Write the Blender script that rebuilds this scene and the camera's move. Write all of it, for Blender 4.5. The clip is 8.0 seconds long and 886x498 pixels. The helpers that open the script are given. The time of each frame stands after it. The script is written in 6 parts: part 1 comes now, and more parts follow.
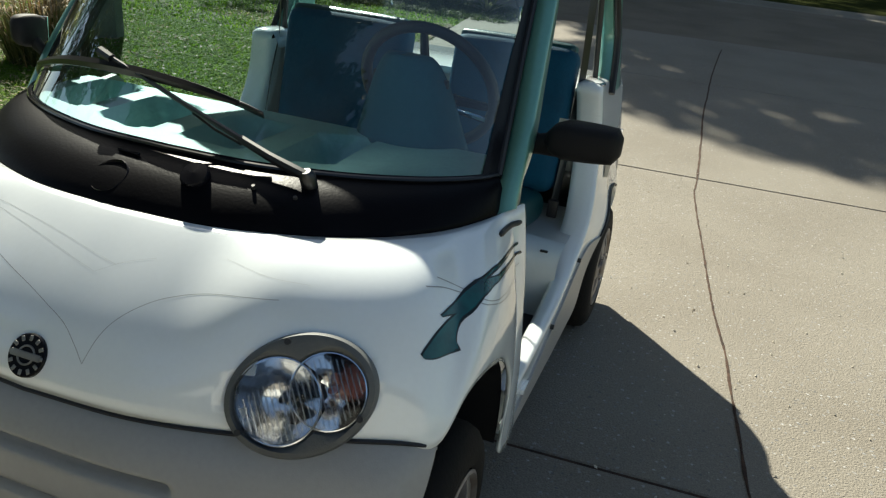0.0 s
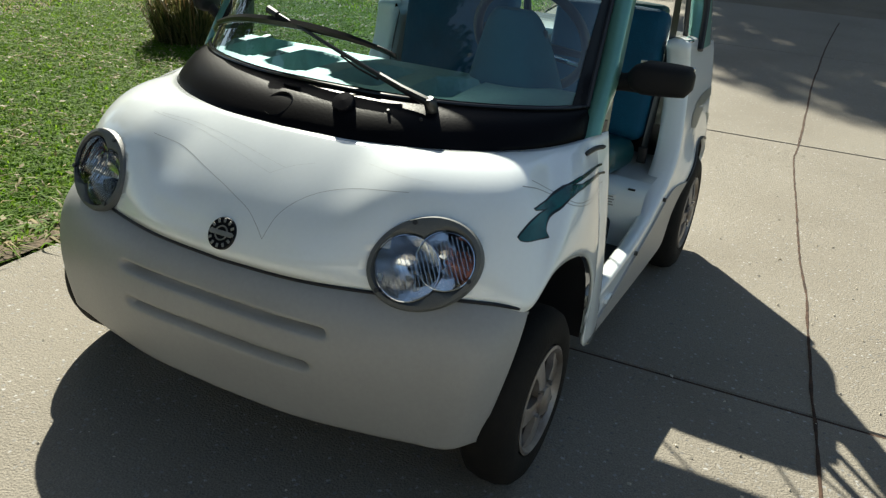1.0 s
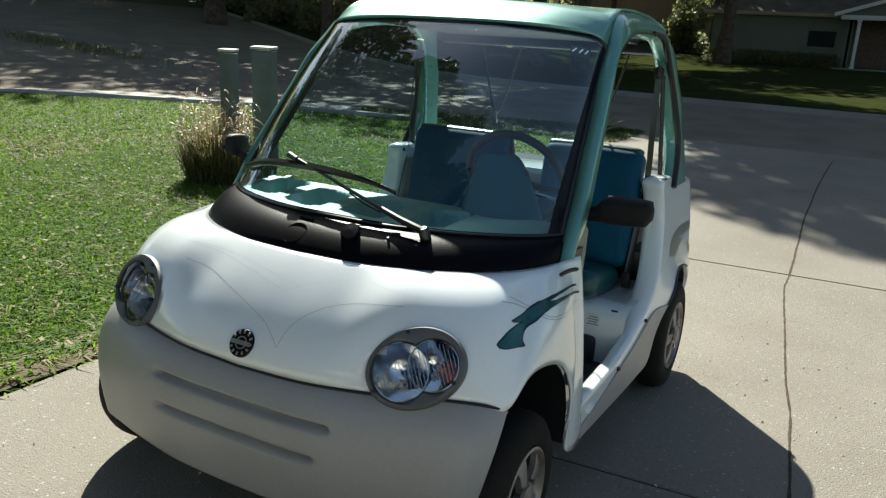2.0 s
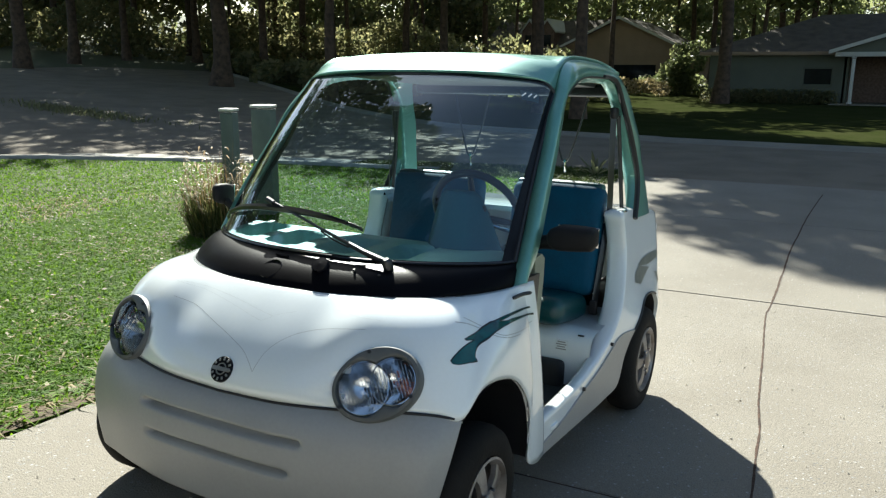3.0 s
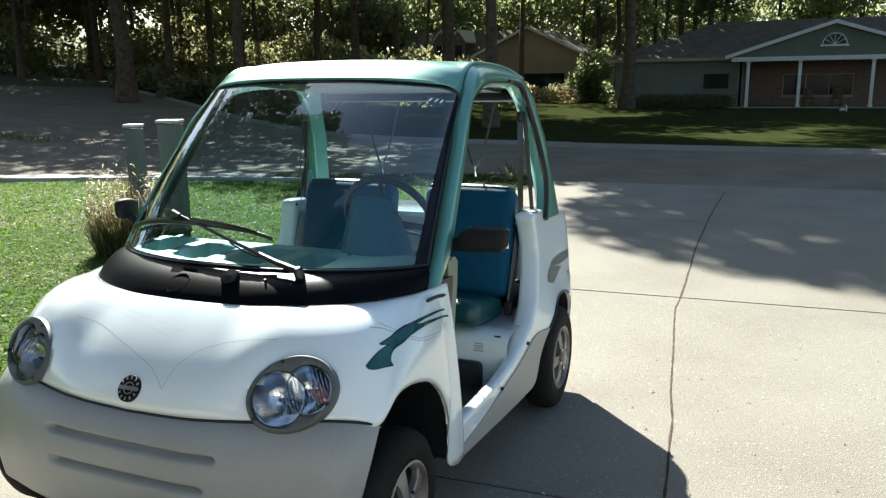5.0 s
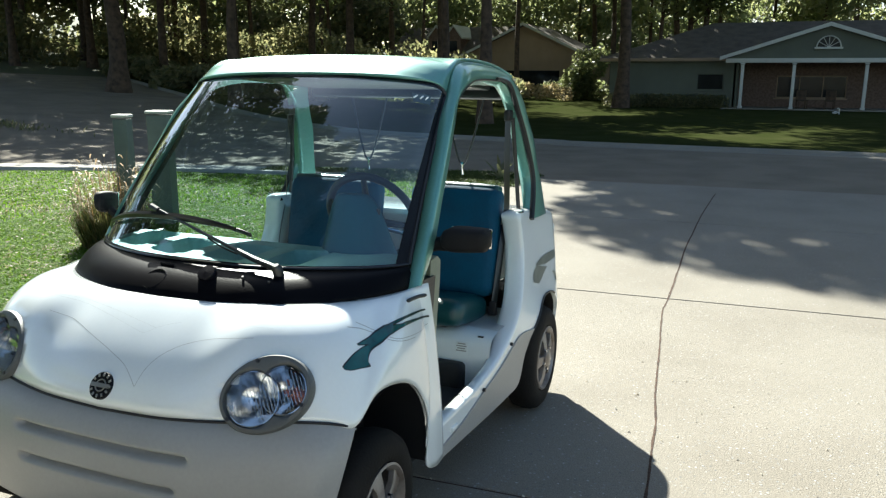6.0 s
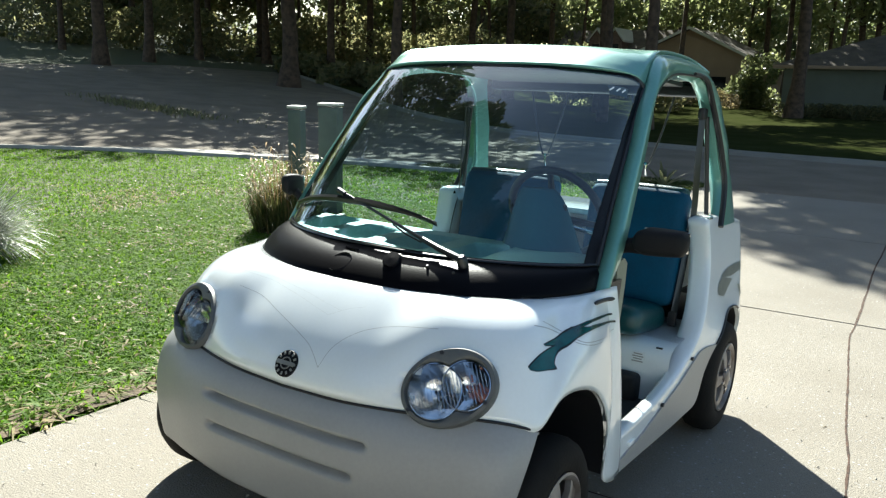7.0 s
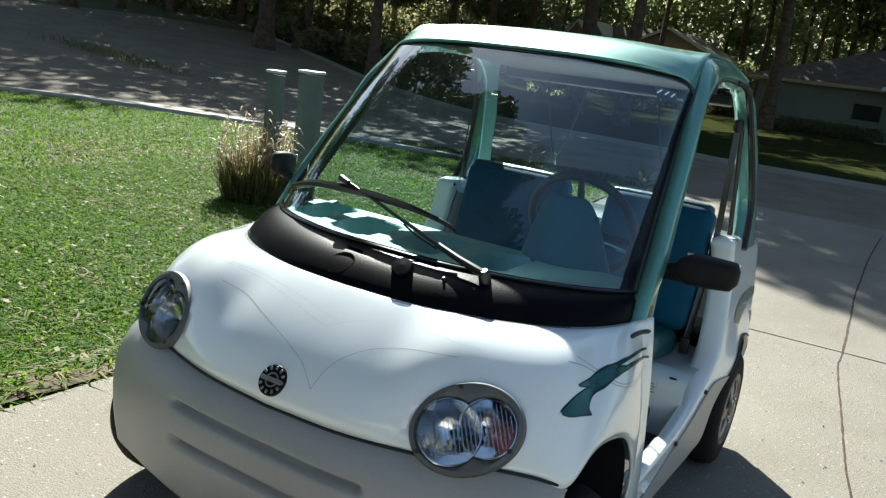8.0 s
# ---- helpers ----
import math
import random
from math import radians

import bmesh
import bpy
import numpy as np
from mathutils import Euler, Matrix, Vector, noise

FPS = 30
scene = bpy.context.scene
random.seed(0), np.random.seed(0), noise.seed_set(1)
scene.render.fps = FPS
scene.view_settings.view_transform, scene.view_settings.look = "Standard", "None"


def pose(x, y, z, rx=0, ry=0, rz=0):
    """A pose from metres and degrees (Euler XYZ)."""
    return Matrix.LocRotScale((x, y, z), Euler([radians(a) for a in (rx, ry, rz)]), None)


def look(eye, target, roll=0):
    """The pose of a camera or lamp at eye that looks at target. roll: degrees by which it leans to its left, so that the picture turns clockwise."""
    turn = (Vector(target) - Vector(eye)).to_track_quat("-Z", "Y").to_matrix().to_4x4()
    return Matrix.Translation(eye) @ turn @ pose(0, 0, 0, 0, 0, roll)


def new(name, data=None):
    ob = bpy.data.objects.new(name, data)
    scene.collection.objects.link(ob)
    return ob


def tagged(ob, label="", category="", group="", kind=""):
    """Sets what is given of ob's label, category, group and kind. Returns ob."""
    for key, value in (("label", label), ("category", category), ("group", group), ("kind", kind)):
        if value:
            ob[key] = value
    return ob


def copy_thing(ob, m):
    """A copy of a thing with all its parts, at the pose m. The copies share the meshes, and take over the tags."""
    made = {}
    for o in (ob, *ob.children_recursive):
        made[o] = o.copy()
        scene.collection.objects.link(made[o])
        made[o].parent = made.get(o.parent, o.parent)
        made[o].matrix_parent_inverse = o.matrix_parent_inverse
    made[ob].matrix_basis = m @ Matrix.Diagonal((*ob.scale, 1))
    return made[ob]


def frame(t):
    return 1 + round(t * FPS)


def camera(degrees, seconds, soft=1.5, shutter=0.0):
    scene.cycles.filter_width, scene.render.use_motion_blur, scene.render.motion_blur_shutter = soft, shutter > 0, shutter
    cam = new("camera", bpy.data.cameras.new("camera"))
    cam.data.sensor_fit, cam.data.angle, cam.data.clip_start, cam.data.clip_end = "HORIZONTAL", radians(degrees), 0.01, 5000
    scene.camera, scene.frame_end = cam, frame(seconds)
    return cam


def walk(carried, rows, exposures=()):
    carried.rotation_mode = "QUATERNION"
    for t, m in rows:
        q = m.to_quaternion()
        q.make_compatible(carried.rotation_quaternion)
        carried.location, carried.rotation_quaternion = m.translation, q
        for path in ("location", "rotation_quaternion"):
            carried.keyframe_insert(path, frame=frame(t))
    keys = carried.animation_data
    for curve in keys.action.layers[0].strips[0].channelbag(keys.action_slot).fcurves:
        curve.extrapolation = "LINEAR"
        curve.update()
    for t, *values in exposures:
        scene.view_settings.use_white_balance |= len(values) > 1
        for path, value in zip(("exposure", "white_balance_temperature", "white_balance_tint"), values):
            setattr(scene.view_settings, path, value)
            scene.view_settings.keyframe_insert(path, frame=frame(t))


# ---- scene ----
# The driveway falls 4 degrees towards the street; the car's own frame leans with it.
LEAN_CAR = pose(0, 0, 0, -4.0, 0, 0)
cam = camera(59.2, 8.0, soft=1.3)
PATH = [
    (0, (1.056, -1.145, 1.425), (0.497, 0.584, 0.59), 5.8),
    (0.5, (1.219, -1.322, 1.432), (0.434, 0.306, 0.576), 4.6),
    (1, (1.227, -1.524, 1.426), (0.434, 0.082, 0.537), 3.4),
    (1.5, (1.271, -1.643, 1.464), (0.507, 0.033, 0.685), 5.3),
    (1.7, (1.321, -1.676, 1.487), (0.492, 0.022, 0.833), 4.4),
    (2.8, (1.649, -1.864, 1.481), (0.693, -0.178, 0.987), 1.4),
    (3, (1.664, -1.859, 1.486), (0.713, -0.157, 1.038), 0.3),
    (3.5, (1.66, -1.843, 1.471), (0.665, -0.167, 1.021), 0.4),
    (4, (1.658, -1.843, 1.485), (0.676, -0.153, 1.061), 0.1),
    (4.5, (1.688, -1.851, 1.464), (0.86, -0.069, 1.094), 0.0),
    (4.7, (1.694, -1.861, 1.463), (0.909, -0.063, 1.076), -1.3),
    (5.8, (1.692, -1.82, 1.488), (0.964, -0.015, 1.028), 1.8),
    (6, (1.711, -1.811, 1.473), (0.959, -0.009, 1.04), 0.3),
    (6.5, (1.695, -1.819, 1.45), (0.936, -0.021, 1.014), 2.4),
    (7, (1.547, -1.784, 1.428), (0.471, -0.155, 0.994), 1.7),
    (7.3, (1.413, -1.712, 1.43), (0.252, -0.16, 0.934), 4.5),
    (7.5, (1.329, -1.671, 1.441), (0.275, -0.046, 0.944), 5.6),
    (8, (1.231, -1.601, 1.426), (0.252, 0.076, 0.947), 7.3),
]
walk(cam, [(t, look(eye, target, roll)) for t, eye, target, roll in PATH], [(0, 1.19, 6800, 2), (0.6, 1.16, 6800, 2), (1.0, 1.22, 6750, 2), (1.5, 1.19, 6650, 2), (3, 1.59, 6300, 2), (4.5, 1.83, 6300, 2), (6.5, 1.85, 6300, 2), (7, 1.84, 6250, 2), (7.5, 1.58, 6200, 2), (8, 1.50, 6200, 2)])

# ---- world and sun ----
SUN = Vector((-0.80, 0.9875, 0.9334)).normalized()
world = bpy.data.worlds.new("sky")
scene.world = world
world.use_nodes = True
wn = world.node_tree
wn.nodes.clear()
sky = wn.nodes.new("ShaderNodeTexSky")
sky.sky_type, sky.sun_disc = "NISHITA", False
sky.sun_elevation = math.asin(SUN.z)
sky.sun_rotation = math.atan2(SUN.x, SUN.y)
bg = wn.nodes.new("ShaderNodeBackground")
bg.inputs["Strength"].default_value = 0.056
out = wn.nodes.new("ShaderNodeOutputWorld")
wn.links.new(sky.outputs[0], bg.inputs["Color"])
wn.links.new(bg.outputs[0], out.inputs["Surface"])
sun = new("sun", bpy.data.lights.new("sun", "SUN"))
sun.data.energy, sun.data.angle, sun.data.color = 5.0, radians(0.55), (1.0, 0.95, 0.86)
sun.matrix_world = look(SUN * 60, (0, 0, 0))

# ---- materials ----
def material(name, color, rough=0.5, metal=0.0, vary=0.08, scale=4.0, bump=0.0, bump_scale=60.0, coat=0.0,
             second=None, spec=0.5, grain=0.06, grain_scale=90.0):
    """Painted or natural surface: base colour with broad stains and fine grain, and fine relief."""
    m = bpy.data.materials.new(name)
    m.use_nodes = True
    nt = m.node_tree
    b = nt.nodes["Principled BSDF"]
    b.inputs["Roughness"].default_value, b.inputs["Metallic"].default_value = rough, metal
    b.inputs["Coat Weight"].default_value, b.inputs["Coat Roughness"].default_value = coat, 0.04
    b.inputs["Specular IOR Level"].default_value = spec
    co = nt.nodes.new("ShaderNodeTexCoord")
    n1 = nt.nodes.new("ShaderNodeTexNoise")
    n1.inputs["Scale"].default_value, n1.inputs["Detail"].default_value = scale, 5
    n2 = nt.nodes.new("ShaderNodeTexNoise")
    n2.inputs["Scale"].default_value, n2.inputs["Detail"].default_value = grain_scale, 3
    for n in (n1, n2):
        nt.links.new(co.outputs["Object"], n.inputs["Vector"])
    mix = nt.nodes.new("ShaderNodeMix")
    mix.data_type = "RGBA"
    c = Vector(color[:3])
    d = Vector(second) if second else c * (1 - 2.2 * vary)
    mix.inputs["A"].default_value = (*c, 1)
    mix.inputs["B"].default_value = (*d, 1)
    ramp = nt.nodes.new("ShaderNodeMapRange")
    ramp.inputs["From Min"].default_value, ramp.inputs["From Max"].default_value = 0.38, 0.68
    nt.links.new(n1.outputs["Fac"], ramp.inputs["Value"])
    nt.links.new(ramp.outputs["Result"], mix.inputs["Factor"])
    g = nt.nodes.new("ShaderNodeMapRange")
    g.inputs["From Min"].default_value, g.inputs["From Max"].default_value = 0.3, 0.7
    g.inputs["To Min"].default_value, g.inputs["To Max"].default_value = 1 - grain, 1 + grain
    nt.links.new(n2.outputs["Fac"], g.inputs["Value"])
    hsv = nt.nodes.new("ShaderNodeHueSaturation")
    nt.links.new(mix.outputs["Result"], hsv.inputs["Color"])
    nt.links.new(g.outputs["Result"], hsv.inputs["Value"])
    nt.links.new(hsv.outputs["Color"], b.inputs["Base Color"])
    if bump:
        n3 = nt.nodes.new("ShaderNodeTexNoise")
        n3.inputs["Scale"].default_value, n3.inputs["Detail"].default_value = bump_scale, 4
        nt.links.new(co.outputs["Object"], n3.inputs["Vector"])
        bp = nt.nodes.new("ShaderNodeBump")
        bp.inputs["Strength"].default_value, bp.inputs["Distance"].default_value = bump, 0.01
        nt.links.new(n3.outputs["Fac"], bp.inputs["Height"])
        nt.links.new(bp.outputs["Normal"], b.inputs["Normal"])
    return m


def leaf_material(name, color, second, through_light=0.35, rough=0.45, spec=0.3, glow=1.6):
    """Leaf: two tones by piece, part of the light goes through."""
    m = bpy.data.materials.new(name)
    m.use_nodes = True
    nt = m.node_tree
    b = nt.nodes["Principled BSDF"]
    b.inputs["Roughness"].default_value = rough
    b.inputs["Specular IOR Level"].default_value = spec
    geo = nt.nodes.new("ShaderNodeNewGeometry")
    mix = nt.nodes.new("ShaderNodeMix")
    mix.data_type = "RGBA"
    mix.inputs["A"].default_value, mix.inputs["B"].default_value = (*color, 1), (*second, 1)
    nt.links.new(geo.outputs["Random Per Island"], mix.inputs["Factor"])
    nt.links.new(mix.outputs["Result"], b.inputs["Base Color"])
    tr = nt.nodes.new("ShaderNodeBsdfTranslucent")
    hsv = nt.nodes.new("ShaderNodeHueSaturation")
    hsv.inputs["Saturation"].default_value, hsv.inputs["Value"].default_value = 1.1, glow
    nt.links.new(mix.outputs["Result"], hsv.inputs["Color"])
    nt.links.new(hsv.outputs["Color"], tr.inputs["Color"])
    ms = nt.nodes.new("ShaderNodeMixShader")
    ms.inputs["Fac"].default_value = through_light
    nt.links.new(b.outputs[0], ms.inputs[1])
    nt.links.new(tr.outputs[0], ms.inputs[2])
    nt.links.new(ms.outputs[0], nt.nodes["Material Output"].inputs["Surface"])
    return m


def glass_material(name, tint=(0.9, 0.97, 0.95), rough=0.0, ior=1.45, gloss=1.0, haze=0.0):
    """Thin pane: clear with a tint, mirror-like as its index gives, with an optional pale film that imitates haze."""
    m = bpy.data.materials.new(name)
    m.use_nodes = True
    nt = m.node_tree
    nt.nodes.clear()
    o = nt.nodes.new("ShaderNodeOutputMaterial")
    t = nt.nodes.new("ShaderNodeBsdfTransparent")
    t.inputs["Color"].default_value = (*tint, 1)
    g = nt.nodes.new("ShaderNodeBsdfGlossy")
    g.inputs["Roughness"].default_value = rough
    f = nt.nodes.new("ShaderNodeFresnel")
    f.inputs["IOR"].default_value = ior
    mul = nt.nodes.new("ShaderNodeMath")
    mul.operation = "MULTIPLY"
    mul.inputs[1].default_value = gloss
    ms = nt.nodes.new("ShaderNodeMixShader")
    nt.links.new(f.outputs[0], mul.inputs[0])
    nt.links.new(mul.outputs[0], ms.inputs["Fac"])
    clear = t.outputs[0]
    # pale film stands in for the veil of light over the pane
    if haze:
        co = nt.nodes.new("ShaderNodeTexCoord")
        n = nt.nodes.new("ShaderNodeTexNoise")
        n.inputs["Scale"].default_value, n.inputs["Detail"].default_value = 5.0, 7
        nt.links.new(co.outputs["Object"], n.inputs["Vector"])
        r = nt.nodes.new("ShaderNodeMapRange")
        r.inputs["From Min"].default_value, r.inputs["From Max"].default_value = 0.35, 0.7
        r.inputs["To Min"].default_value, r.inputs["To Max"].default_value = haze * 0.6, haze * 1.5
        nt.links.new(n.outputs["Fac"], r.inputs["Value"])
        d = nt.nodes.new("ShaderNodeBsdfDiffuse")
        d.inputs["Color"].default_value = (0.8, 0.82, 0.84, 1)
        tl = nt.nodes.new("ShaderNodeBsdfTranslucent")
        tl.inputs["Color"].default_value = (0.8, 0.82, 0.84, 1)
        both = nt.nodes.new("ShaderNodeMixShader")
        nt.links.new(d.outputs[0], both.inputs[1])
        nt.links.new(tl.outputs[0], both.inputs[2])
        film = nt.nodes.new("ShaderNodeMixShader")
        nt.links.new(r.outputs[0], film.inputs["Fac"])
        nt.links.new(t.outputs[0], film.inputs[1])
        nt.links.new(both.outputs[0], film.inputs[2])
        clear = film.outputs[0]
    nt.links.new(clear, ms.inputs[1])
    nt.links.new(g.outputs[0], ms.inputs[2])
    nt.links.new(ms.outputs[0], o.inputs["Surface"])
    return m


def concrete_material(name, base, dark, speck=0.35):
    """Broom-finished concrete with exposed pale and dark aggregate and old stains."""
    m = material(name, base, 0.88, vary=0.15, scale=1.1, second=dark, bump=0.7, bump_scale=150, grain=0.24, grain_scale=240, spec=0.25)
    nt = m.node_tree
    b = nt.nodes["Principled BSDF"]
    src = b.inputs["Base Color"].links[0].from_socket
    co = nt.nodes.new("ShaderNodeTexCoord")
    v = nt.nodes.new("ShaderNodeTexVoronoi")
    v.inputs["Scale"].default_value = 40
    wob = nt.nodes.new("ShaderNodeTexNoise")
    wob.inputs["Scale"].default_value, wob.inputs["Detail"].default_value = 150, 2
    nt.links.new(co.outputs["Object"], wob.inputs["Vector"])
    add = nt.nodes.new("ShaderNodeVectorMath")
    add.operation = "MULTIPLY_ADD"
    add.inputs[1].default_value = (0.012, 0.012, 0.012)
    nt.links.new(wob.outputs["Color"], add.inputs[0])
    nt.links.new(co.outputs["Object"], add.inputs[2])
    nt.links.new(add.outputs[0], v.inputs["Vector"])
    r = nt.nodes.new("ShaderNodeMapRange")
    r.inputs["From Min"].default_value, r.inputs["From Max"].default_value = 0.17, 0.25
    r.inputs["To Min"].default_value, r.inputs["To Max"].default_value = speck, 0.0
    nt.links.new(v.outputs["Distance"], r.inputs["Value"])
    n = nt.nodes.new("ShaderNodeTexNoise")
    n.inputs["Scale"].default_value = 3.5
    nt.links.new(co.outputs["Object"], n.inputs["Vector"])
    r2 = nt.nodes.new("ShaderNodeMapRange")
    r2.inputs["From Min"].default_value, r2.inputs["From Max"].default_value = 0.28, 0.5
    nt.links.new(n.outputs["Fac"], r2.inputs["Value"])
    mul = nt.nodes.new("ShaderNodeMath")
    mul.operation = "MULTIPLY"
    nt.links.new(r.outputs[0], mul.inputs[0])
    nt.links.new(r2.outputs[0], mul.inputs[1])
    mx = nt.nodes.new("ShaderNodeMix")
    mx.data_type = "RGBA"
    nt.links.new(mul.outputs[0], mx.inputs["Factor"])
    nt.links.new(src, mx.inputs["A"])
    nt.links.new(v.outputs["Color"], mx.inputs["B"])
    hs = nt.nodes.new("ShaderNodeHueSaturation")
    hs.inputs["Saturation"].default_value = 0.10
    hs.inputs["Value"].default_value = 1.0
    rc = nt.nodes.new("ShaderNodeValToRGB")
    sp = nt.nodes.new("ShaderNodeSeparateColor")
    nt.links.new(v.outputs["Color"], sp.inputs[0])
    nt.links.new(sp.outputs[0], rc.inputs[0])
    rc.color_ramp.interpolation = "CONSTANT"
    e = rc.color_ramp.elements
    e[0].color = (*(0.7 * q for q in dark), 1)
    e[1].position, e[1].color = 0.14, (*base, 1)
    for at, g in ((0.55, 1.25), (0.84, 1.7)):
        n_e = e.new(at)
        n_e.color = (*(min(0.8, g * q) for q in base), 1)
    nt.links.new(rc.outputs[0], hs.inputs["Color"])
    nt.links.new(hs.outputs[0], mx.inputs["B"])
    nt.links.new(mx.outputs["Result"], b.inputs["Base Color"])
    return m


WHITE = material("white_gelcoat", (0.83, 0.875, 0.89), 0.14, vary=0.015, scale=2, coat=0.9, grain=0.01)
GREY = material("grey_bumper_plastic", (0.33, 0.328, 0.322), 0.40, vary=0.04, scale=3, bump=0.08, bump_scale=420, grain=0.03)
TEAL = material("teal_pearl_paint", (0.150, 0.365, 0.310), 0.36, metal=0.5, vary=0.05, scale=3, coat=0.9, grain=0.03)
BLACK = material("black_plastic", (0.016, 0.016, 0.018), 0.42, vary=0.1, bump=0.1, bump_scale=300)
GLOSSBLACK = material("black_satin_paint", (0.006, 0.006, 0.009), 0.27, vary=0.1, scale=5, spec=0.16)
COWLBLACK = material("satin_black_cowl", (0.004, 0.004, 0.0055), 0.34, vary=0.1, scale=5, spec=0.06, bump=0.05, bump_scale=150)
MATTBLACK = material("matt_black_plastic", (0.012, 0.012, 0.013), 0.65, vary=0.1, bump=0.1, bump_scale=300, spec=0.2)
WIPERBLACK = material("black_wiper_paint", (0.012, 0.012, 0.013), 0.30, vary=0.1, spec=0.6)
RUBBER = material("tyre_rubber", (0.011, 0.0105, 0.010), 0.85, spec=0.2, vary=0.2, second=(0.02, 0.018, 0.016), scale=6, bump=0.2, bump_scale=120)
ALLOY = material("painted_alloy", (0.30, 0.28, 0.27), 0.45, metal=0.5, vary=0.15, second=(0.17, 0.14, 0.12), scale=12)
BADGEMETAL = material("dull_badge_metal", (0.24, 0.235, 0.22), 0.45, metal=0.4, vary=0.1, scale=30)
SEALBLACK = material("glossy_seal_rubber", (0.010, 0.010, 0.011), 0.16, vary=0.1)
CHROME = material("chrome", (0.8, 0.8, 0.82), 0.08, metal=1.0, vary=0.02)
REFLECTOR = material("headlamp_reflector", (0.95, 0.95, 0.95), 0.13, metal=1.0, vary=0.03, scale=20, bump=0.16, bump_scale=18)
RINGGREY = material("grey_headlamp_ring", (0.10, 0.105, 0.105), 0.5, vary=0.08, bump=0.15, bump_scale=300)
SEATBLUE = material("teal_blue_seat_vinyl", (0.006, 0.070, 0.135), 0.65, spec=0.12, vary=0.12, scale=8, bump=0.2, bump_scale=200, second=(0.008, 0.055, 0.105))
SEATGREEN = material("green_seat_vinyl", (0.007, 0.060, 0.068), 0.30, spec=0.5, vary=0.1, scale=8, bump=0.2, bump_scale=200)
DASH = material("pale_teal_dash_plastic", (0.25, 0.43, 0.41), 0.6, vary=0.06, scale=4, bump=0.1, bump_scale=260)
PODTEAL = material("dark_teal_pod_plastic", (0.022, 0.12, 0.165), 0.65, vary=0.06, scale=4, bump=0.1, bump_scale=260, spec=0.25)
HINGEGREY = material("grey_green_hinge_plastic", (0.23, 0.26, 0.20), 0.5, vary=0.06, scale=4)
# dark colour for the added sheets that hide the pillars' inner faces
PILLARMASK = material("dark_pillar_mask", (0.05, 0.068, 0.058), 0.7, vary=0.08, scale=4, bump=0.1, bump_scale=260, spec=0.2)
DARKMAT = material("rubber_floor_mat", (0.02, 0.02, 0.02), 0.8, vary=0.2, bump=0.3, bump_scale=150)
DECALBLACK = material("black_decal_edge", (0.006, 0.012, 0.012), 0.3, vary=0.1)
DECALTEAL = material("teal_decal", (0.002, 0.085, 0.085), 0.22, vary=0.3, scale=22, coat=0.6, second=(0.002, 0.045, 0.048))
DECALGREY = material("grey_decal", (0.19, 0.21, 0.185), 0.3, vary=0.1, scale=14)
FAINT = material("faint_grey_stripe", (0.60, 0.62, 0.62), 0.4, vary=0.1)
STRIPE = material("thin_grey_stripe", (0.33, 0.34, 0.34), 0.4, vary=0.1)
AMBER = material("amber_lens", (0.42, 0.10, 0.045), 0.2, vary=0.1)
GLASS = glass_material("windscreen_glass", (0.66, 0.84, 0.90), 0.0, 1.52, 2.9, 0.014)
LENS = glass_material("headlamp_lens", (0.97, 0.98, 1.0), 0.02, 1.4)
RIBGLASS = glass_material("ribbed_lens_glass", (0.9, 0.93, 0.97), 0.08, 1.7, 3.5)
CONCRETE = concrete_material("driveway_concrete", (0.238, 0.216, 0.182), (0.206, 0.184, 0.153), 0.9)
# paler than the street to stand for sun on the gutter
GUTTER = concrete_material("sunlit_gutter_concrete", (0.42, 0.40, 0.36), (0.30, 0.28, 0.25), 0.3)
LITTER = material("soil_litter", (0.07, 0.05, 0.03), 0.95, vary=0.3, scale=14, second=(0.14, 0.10, 0.06), bump=0.7, bump_scale=60, grain=0.3)
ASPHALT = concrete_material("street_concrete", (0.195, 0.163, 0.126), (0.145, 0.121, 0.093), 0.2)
JOINT = material("joint_dirt", (0.065, 0.032, 0.018), 0.95, vary=0.3, scale=20, bump=0.4)
SOIL = material("lawn_soil", (0.060, 0.058, 0.026), 0.95, vary=0.3, scale=3, second=(0.038, 0.055, 0.015), bump=0.5, bump_scale=40, grain=0.2)
# far lawn's tree shade is partly put into this dark green
FARGRASS = material("shade_dark_far_grass", (0.029, 0.036, 0.012), 1.0, spec=0.0, vary=0.2, scale=0.9, second=(0.040, 0.044, 0.018), bump=0.6, bump_scale=25, grain=0.3, grain_scale=30)
GRASS = leaf_material("lawn_blades", (0.064, 0.140, 0.016), (0.155, 0.240, 0.038), 0.46, 0.6, 0.1)
VERGE = leaf_material("rough_verge_blades", (0.030, 0.055, 0.012), (0.085, 0.105, 0.032), 0.3, 0.6, 0.1)
GRIT = material("pale_grit", (0.62, 0.58, 0.50), 0.9, vary=0.2, scale=9, second=(0.30, 0.24, 0.16))
DRYGRASS = leaf_material("dry_grass_blades", (0.17, 0.15, 0.07), (0.38, 0.31, 0.19), 0.35, 0.6, 0.15)
TALLGRASS = leaf_material("clump_grass_blades", (0.018, 0.034, 0.010), (0.15, 0.135, 0.06), 0.25, 0.4)
# dark and near-white tones imitate the clump's shaded core and sunlit tips
PALEGRASS = leaf_material("pale_grass_blades", (0.045, 0.060, 0.034), (0.50, 0.52, 0.46), 0.3, 0.42)
LEAVES = leaf_material("oak_leaves", (0.085, 0.105, 0.050), (0.175, 0.180, 0.092), 0.62, glow=2.3)
# oak leaf colour darkened so that the trees mirror dark in the windscreen
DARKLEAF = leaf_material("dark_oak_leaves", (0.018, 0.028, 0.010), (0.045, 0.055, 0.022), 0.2)
